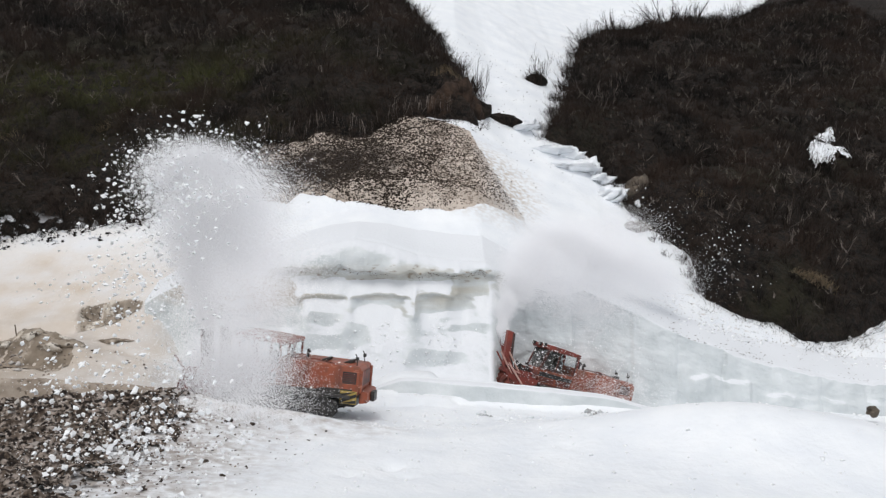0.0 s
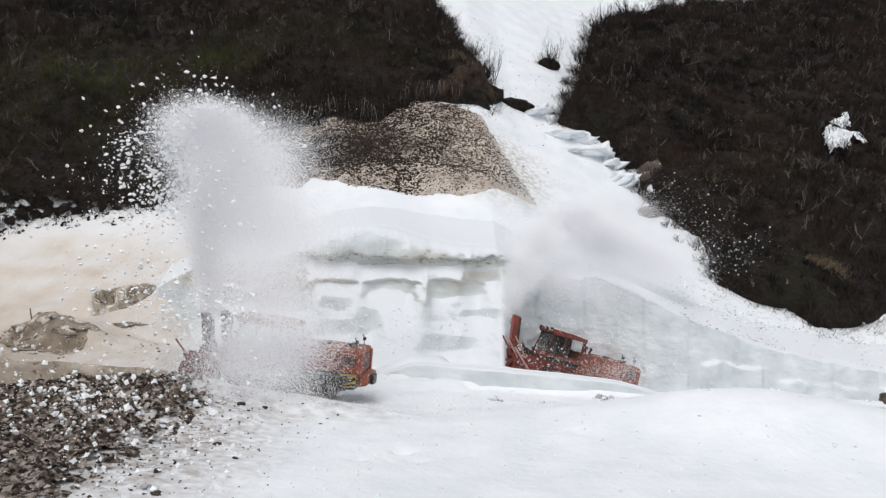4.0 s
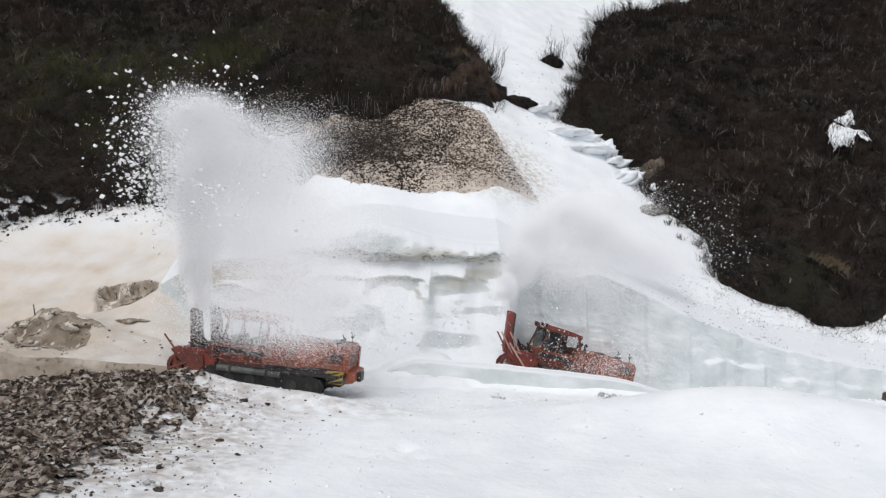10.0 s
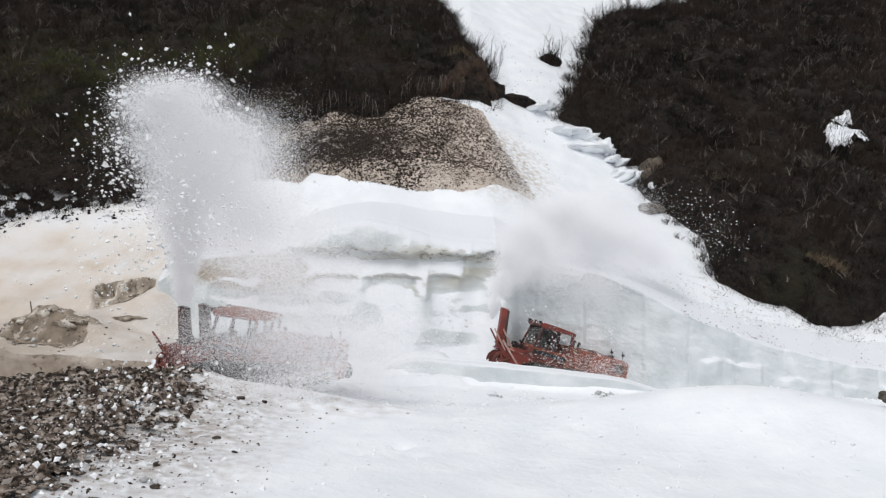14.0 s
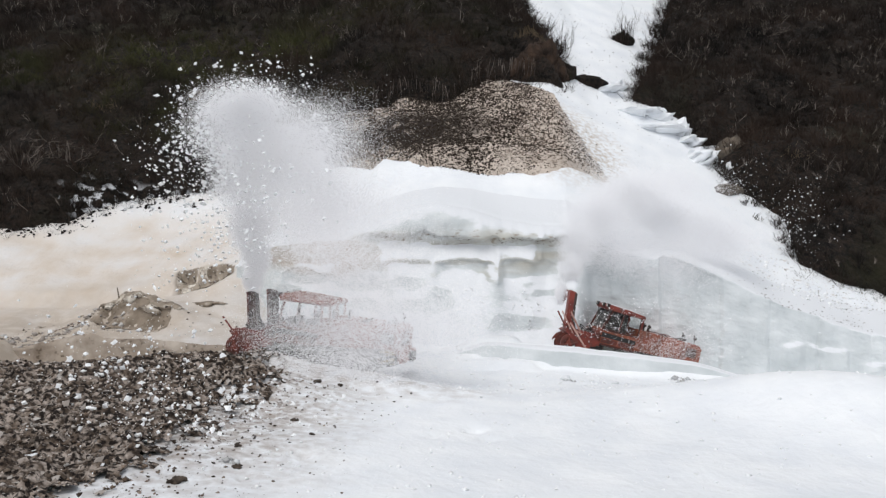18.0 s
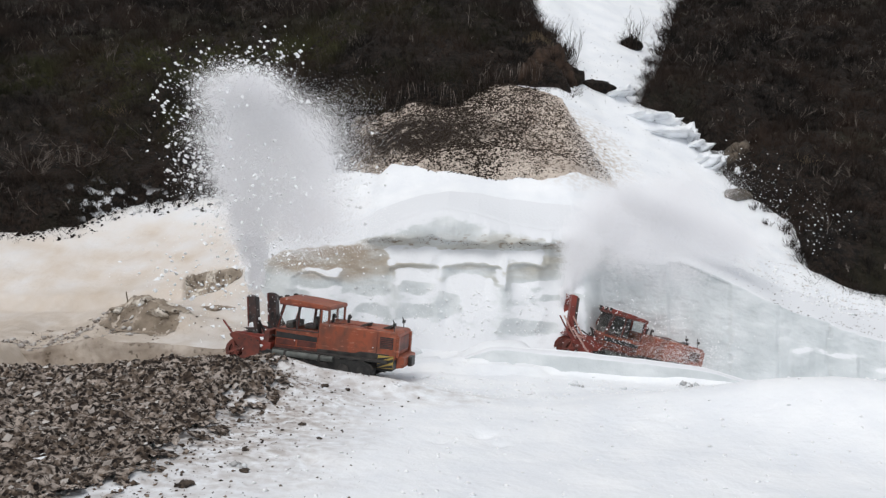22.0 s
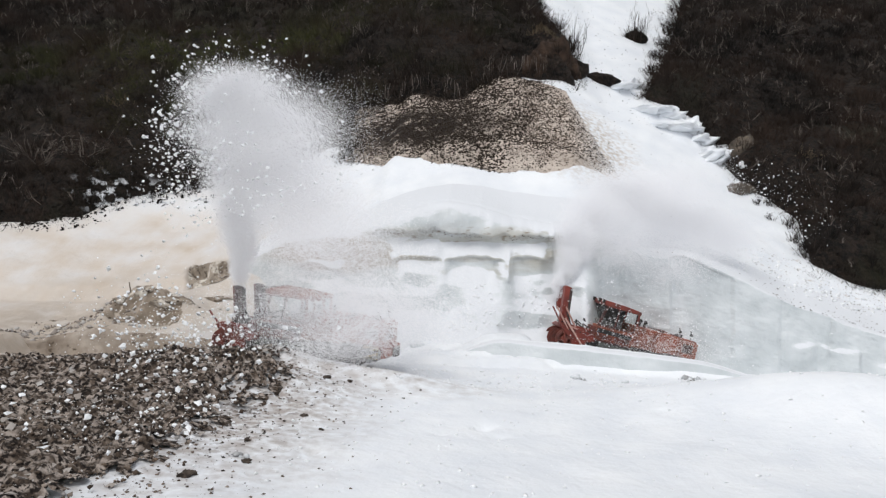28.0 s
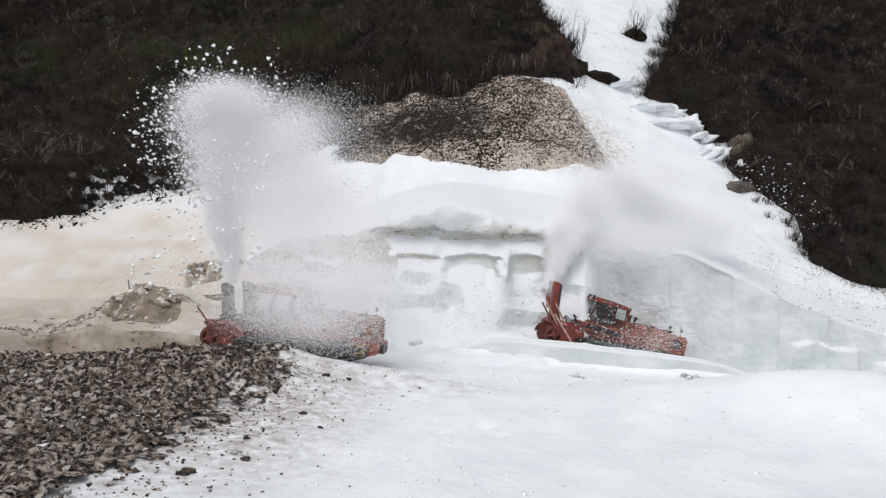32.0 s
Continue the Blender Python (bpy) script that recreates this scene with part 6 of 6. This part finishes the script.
# offset from the chutes' mouth (across, towards the slope, up), radii, shards, softness, kind: the jet, the trail off it, or the veil that sinks before the plough
A_PUFFS = [((0.0, 0.0, 0.5), (0.55, 0.35, 0.9), 16000, 0.25, "jet"), ((0.0, -0.1, 1.6), (0.85, 0.38, 1.1), 28000, 0.3, "jet"), ((0.1, -0.1, 2.8), (1.3, 0.4, 1.38), 38000, 0.35, "jet"), ((0.2, -0.2, 4.1), (1.9, 0.42, 1.6), 54000, 0.4, "jet"),
           ((0.3, -0.2, 5.5), (2.5, 0.45, 1.72), 72000, 0.4, "jet"), ((0.2, -0.3, 7.0), (3.1, 0.48, 1.9), 84000, 0.42, "jet"), ((0.1, -0.4, 8.4), (2.7, 0.48, 1.35), 52000, 0.5, "jet"), ((3.0, -0.2, 6.9), (2.7, 0.5, 1.9), 50000, 0.9, "trail"),
           ((3.3, -0.4, 5.0), (2.8, 0.5, 1.9), 62000, 0.9, "trail"), ((2.6, -0.6, 3.2), (2.4, 0.5, 2.0), 56000, 0.9, "trail"), ((5.2, -0.8, 3.4), (2.8, 0.5, 1.9), 38000, 1.0, "trail"), ((3.9, 1.6, 7.2), (2.9, 0.6, 2.0), 10000, 1.0, "trail"), ((3.4, -1.4, 1.4), (2.6, 0.6, 1.8), 27000, 1.0, "veil"),
           ((6.2, -1.8, 1.0), (2.8, 0.6, 2.0), 29000, 1.0, "veil"), ((1.6, -2.0, -1.4), (2.0, 0.6, 1.8), 12000, 1.0, "veil"), ((4.0, -2.2, -1.6), (2.5, 0.6, 1.8), 29000, 1.0, "veil"), ((6.6, -2.6, -1.6), (2.5, 0.6, 1.9), 40000, 1.0, "veil"),
           ((8.8, -2.2, -1.4), (2.4, 0.6, 1.9), 18000, 1.0, "veil"), ((5.0, -4.4, -3.0), (3.6, 0.7, 1.1), 18000, 1.0, "veil")]
B_PUFFS = [((0.0, 0.3, 0.6), (0.42, 0.32, 0.8), 7500, 0.25, "jet"), ((0.3, 0.6, 1.8), (0.85, 0.36, 1.2), 16000, 0.3, "jet"), ((0.9, 0.9, 3.2), (1.4, 0.4, 1.5), 32000, 0.4, "jet"), ((1.9, 1.4, 4.7), (2.0, 0.42, 1.7), 46000, 0.5, "jet"),
           ((3.6, 2.2, 5.6), (2.7, 0.5, 1.9), 76000, 0.7, "jet"), ((5.4, 2.8, 5.0), (2.6, 0.5, 1.8), 66000, 0.8, "jet"), ((7.4, 3.3, 4.4), (2.8, 0.55, 1.8), 62000, 0.9, "jet"), ((9.6, 3.8, 3.4), (2.6, 0.55, 1.6), 46000, 1.0, "jet"),
           ((3.4, 1.4, 3.0), (2.4, 0.55, 1.7), 34000, 1.0, "jet"), ((6.4, 2.2, 2.2), (3.0, 0.6, 1.5), 24000, 1.0, "jet"), ((5.6, -1.6, -2.4), (2.8, 0.5, 1.0), 4000, 1.0, "jet"), ((7.2, 4.4, 6.6), (2.8, 0.5, 1.4), 32000, 1.0, "jet")]


def wobble(seed, t, size):
    a = seed * 2.399
    return Vector((math.sin(1.9 * t + a), math.sin(1.3 * t + 2 * a), math.sin(2.3 * t + 3 * a))) * size


# seconds; height of the jet; how far the wind takes it; how far it slackens; how wide its trail spreads; how far the veil draws in to the jet; how far the veil blows clear; lean
WEATHER = np.array([
    (0, 0.85, 0, 0, 0.35, 1.0, 0, -0.5), (1, 1.1, 0, 0, 0.3, 0.95, 0, -0.5), (2, 1.03, 0, 0, 0.4, 0.9, 0, -0.2), (3, 1.0, 0, 0, 0.5, 0.85, 0, 0.0),
    (6, 0.97, 0, 0, 0.9, 0.25, 0.08, 0.1), (7, 0.9, 0, 0, 1.0, 0.2, 0.22, 0.3), (8, 1.06, 0.1, 0, 0.7, 0.15, 0.12, 0.0), (9, 1.02, 0, 0, 0.95, 0, 0.24, 0.2), (12, 1.02, 0, 0, 1.0, 0, 0.26, 0.1), (13, 0.96, 0, 0, 1.0, 0, 0, 0.2),
    (14, 1.12, 0.1, 0.05, 0.5, 0, 0, -0.7), (17, 1.06, 0.1, 0, 0.6, 0, 0, -0.3), (18, 1.0, 0, 0, 0.9, 0, 0, -0.3), (19, 1.04, 0, 0, 0.75, 0, 0, 0), (19.5, 1.0, 0, 0, 0.6, 0, 0, -0.2), (20, 1.08, 0.2, 0.1, 0.3, 0, 0.1, -0.6),
    (20.5, 1.12, 0.15, 0.05, 0.8, 0, 0.6, -0.4), (21, 0.66, 0.4, 0.15, 0.9, 0, 0.25, -0.2), (21.5, 1.02, 0.3, 0.1, 0.1, 0, 0.15, -0.7), (22, 1.14, 0.1, 0.05, 0.3, 0, 1.0, -0.6), (22.5, 0.95, 0, 0, 0.6, 0, 0.75, -0.2), (23, 0.88, 0.1, 0.1, 0.6, 0.4, 0, 0.3),
    (24, 1.02, 0, 0, 0.45, 0.1, 0, 0), (25, 1.03, 0, 0, 0.9, 0, 0.2, -0.3), (28, 1.05, 0, 0, 0.8, 0, 0.06, -0.3), (29, 1.0, 0, 0, 0.9, 0, 0, -0.2), (30, 0.94, 0, 0, 0.9, 0, 0, -0.2), (31, 0.95, 0.1, 0, 0.9, 0, 0, -0.5), (31.5, 1.08, 0, 0, 0.8, 0, 0.05, -0.7), (32, 1.0, 0, 0, 1.0, 0, 0.15, -0.2)])


def weather(t, k):
    return float(np.interp(t, WEATHER[:, 0], WEATHER[:, k]))


def drift(puffs, place, mouth, made, windy):
    """Each puff hangs on its plough's jet, churning slowly, lifted and blown aside as the jet swells and slackens."""
    for i, (off, radii, n, soft, kind) in enumerate(puffs):
        ob = made[i]
        rows = []
        for k in range(129):
            t = k * 0.25
            p = Vector(off)
            if windy:
                rise, gust, lull, wide, draw, clear, lean = (weather(t, c) for c in range(1, 8))
                p.z = p.z * rise if p.z > 0 else p.z
                high = min(1.0, max(0.0, (off[2] - 0.8) / 2.5))
                p.x += lean * max(0.0, off[2]) / 6.0
                if kind == "jet":
                    p = p + Vector(((0.5 + 0.6 * i) * lull * high, 5.0 * lull * high, (2.9 - p.z) * lull * high))
                if kind == "trail":
                    p.x = 0.5 + (p.x - 0.5) * wide
                    p = p + Vector(((4.0 + 1.1 * (i - 6)) * gust, 4.0 * gust, (1.0 + 0.25 * i - p.z) * gust))
                if kind == "veil":
                    p.x = p.x + (1.5 + 0.14 * (p.x - 4.0) - p.x) * draw
                    p = p + (Vector((0.3 + 0.12 * off[0], 0.2, 4.2 + 0.3 * off[0])) - p) * clear
            p = p + place(t) + mouth + wobble(i + 1, t, 0.10 + 0.05 * min(radii))
            rows.append((t, Matrix.Translation(p) @ pose(0, 0, 0, 4 * math.sin(t * 0.7 + i), 9 * math.sin(t * 0.9 + 2 * i), 6 * math.sin(t * 0.5 + i))))
        walk(ob, rows)


A_SPRAY = [powder("snow_spray", n, r, 100 + i, soft=s) for i, (o, r, n, s, q) in enumerate(A_PUFFS)]
B_SPRAY = [powder("snow_spray", n, r, 140 + i, soft=s) for i, (o, r, n, s, q) in enumerate(B_PUFFS)]
A_MOUTH, B_MOUTH = Vector((-3.3, 0.4, 3.5)), Vector((-3.2, -0.3, 3.6))


LUMPS = [chunks("snow_lumps", 180, (1.6, 0.9, 1.5), 200 + i, 0.01, 0.115) for i in range(16)]
FALLING = [chunks("snow_lumps", 150, (2.4, 1.6, 2.0), 230 + i, 0.014, 0.11) for i in range(10)]
NEAR_FALL = [chunks("snow_lumps", 400, (3.2, 3.0, 1.0), 330 + i, 0.012, 0.105, power=4.5) for i in range(12)]
FAR_LUMPS = [chunks("snow_lumps", 150, (2.0, 1.0, 1.6), 260 + i, 0.012, 0.06) for i in range(7)]


FLECKS = [chunks("snow_lumps", 420, (2.4, 0.6, 0.9), 290 + i, 0.009, 0.05) for i in range(6)]


# seconds; how many lumps rain down beside the jet, and how many before the heap
SHOWER = np.array([
    (0, 1, 1), (1, 0.8, 0.9), (3, 1, 0.85), (6, 0.7, 0.45), (7, 0.4, 0.12), (8, 0.2, 0.05), (9, 0.2, 0.05), (12, 0.12, 0.12), (13, 0.6, 0.35), (14, 0.7, 0.5), (17, 0.8, 0.7), (18, 0.6, 0.6), (19, 0.6, 0.5), (20, 0.5, 0.4), (20.5, 0.1, 0.2), (21, 0.2, 0.2),
    (21.5, 0, 0), (22.4, 0, 0.3), (23, 1, 1), (23.5, 1, 1), (24, 0.6, 0.7), (25, 0.25, 0.3), (28, 0.5, 0.35), (30, 0.5, 0.2), (31, 0.5, 0.25), (32, 0.2, 0.15)])


def ring(points, u):
    """A closed smooth loop through points, at u from 0 to 1."""
    n = len(points)
    f = (u % 1.0) * n
    i, a = int(f), f - int(f)
    p = [Vector(points[(i + k - 1) % n]) for k in range(4)]
    return 0.5 * ((2 * p[1]) + (p[2] - p[0]) * a + (2 * p[0] - 5 * p[1] + 4 * p[2] - p[3]) * a * a + (3 * p[1] - p[0] - 3 * p[2] + p[3]) * a ** 3)


def circle_round(made, place, mouth, loop, period, seed, sink=0.0, gather=0):
    for i, ob in enumerate(made):
        rows = []
        for k in range(129):
            t = k * 0.25
            u = t / period + i / len(made)
            w = Vector(((i * 0.618 % 1 - 0.5) * 1.6, (i * 0.382 % 1 - 0.5) * 1.2, (i * 0.77 % 1 - 0.5) * 1.4))
            at = ring(loop, u)
            if gather:
                share = float(np.interp(t, SHOWER[:, 0], SHOWER[:, gather]))
                back = float(smooth(share - 0.12, share + 0.12, (i * 0.618 + 0.31) % 1 * 0.76 + 0.12))
                at = at + (Vector((0.5, 2.4, 5.4)) - at) * back
                w = w * (1 + (gather - 1) * 1.6 * (1 - back))
            if sink:
                at.z = at.z * weather(t, 1) - sink * weather(t, 3)
            rows.append((t, Matrix.Translation(place(t) + mouth + at + w) @ pose(0, 0, 0, 0, 20 * math.sin(t + i + seed), 25 * math.sin(0.8 * t + i))))
        walk(ob, rows)


def motions():
    walk(PLOUGH_A, [(t, Matrix.Translation(a_place(t)) @ pose(0, 0, 0, 0, 5.4 + 0.5 * math.sin(t * 1.3), -7.5)) for t in range(0, 33)])
    walk(PLOUGH_B, [(t, Matrix.Translation(b_place(t)) @ pose(0, 0, 0, 0, 14.6 + 0.3 * math.sin(t * 1.1), 12.5)) for t in range(0, 33)])
    drift(A_PUFFS, a_place, A_MOUTH, A_SPRAY, True)
    drift(B_PUFFS, b_place, B_MOUTH, B_SPRAY, False)
    circle_round(LUMPS, a_place, A_MOUTH, [(0.6, 1.2, 5.5), (1.2, 1.2, 8.6), (-0.9, 0.4, 9.0), (-2.5, -0.8, 7.7), (-2.4, -0.6, 5.8), (-1.0, 1.0, 4.6)], 3.2, 1, 2.0)
    circle_round(FALLING, a_place, A_MOUTH, [(0.0, -0.2, 4.0), (-0.6, -0.4, 6.8), (-1.6, -1.2, 6.4), (-2.2, -2.0, 4.4), (-2.4, -3.0, 0.6), (-2.0, -3.4, -3.6), (-0.8, -0.8, -4.0)], 3.6, 2, 0.0, 1)
    circle_round(NEAR_FALL, a_place, A_MOUTH, [(0.0, -0.4, 4.6), (0.0, -3.0, 4.0), (0.2, -9.0, -1.7), (0.2, -10.4, -2.0), (0.5, -11.8, -2.3), (0.7, -13.0, -2.5), (0.9, -14.4, -2.7), (0.2, -9.0, -6.4), (-0.2, -0.8, -4.0)], 3.2, 5, 0.0, 2)
    circle_round(FAR_LUMPS, b_place, B_MOUTH, [(3.0, 1.5, 4.5), (8.0, 3.5, 6.8), (12.0, 5.0, 6.6), (14.5, 5.6, 5.0), (13.5, 5.0, 3.4), (7.0, 3.5, 2.8)], 3.6, 3)
    circle_round(FLECKS, b_place, B_MOUTH, [(2.6, -1.4, -0.2), (5.0, -1.4, -0.6), (6.6, -1.6, -2.0), (4.6, -1.7, -2.6), (2.4, -1.6, -1.6)], 4.5, 4)


motions()
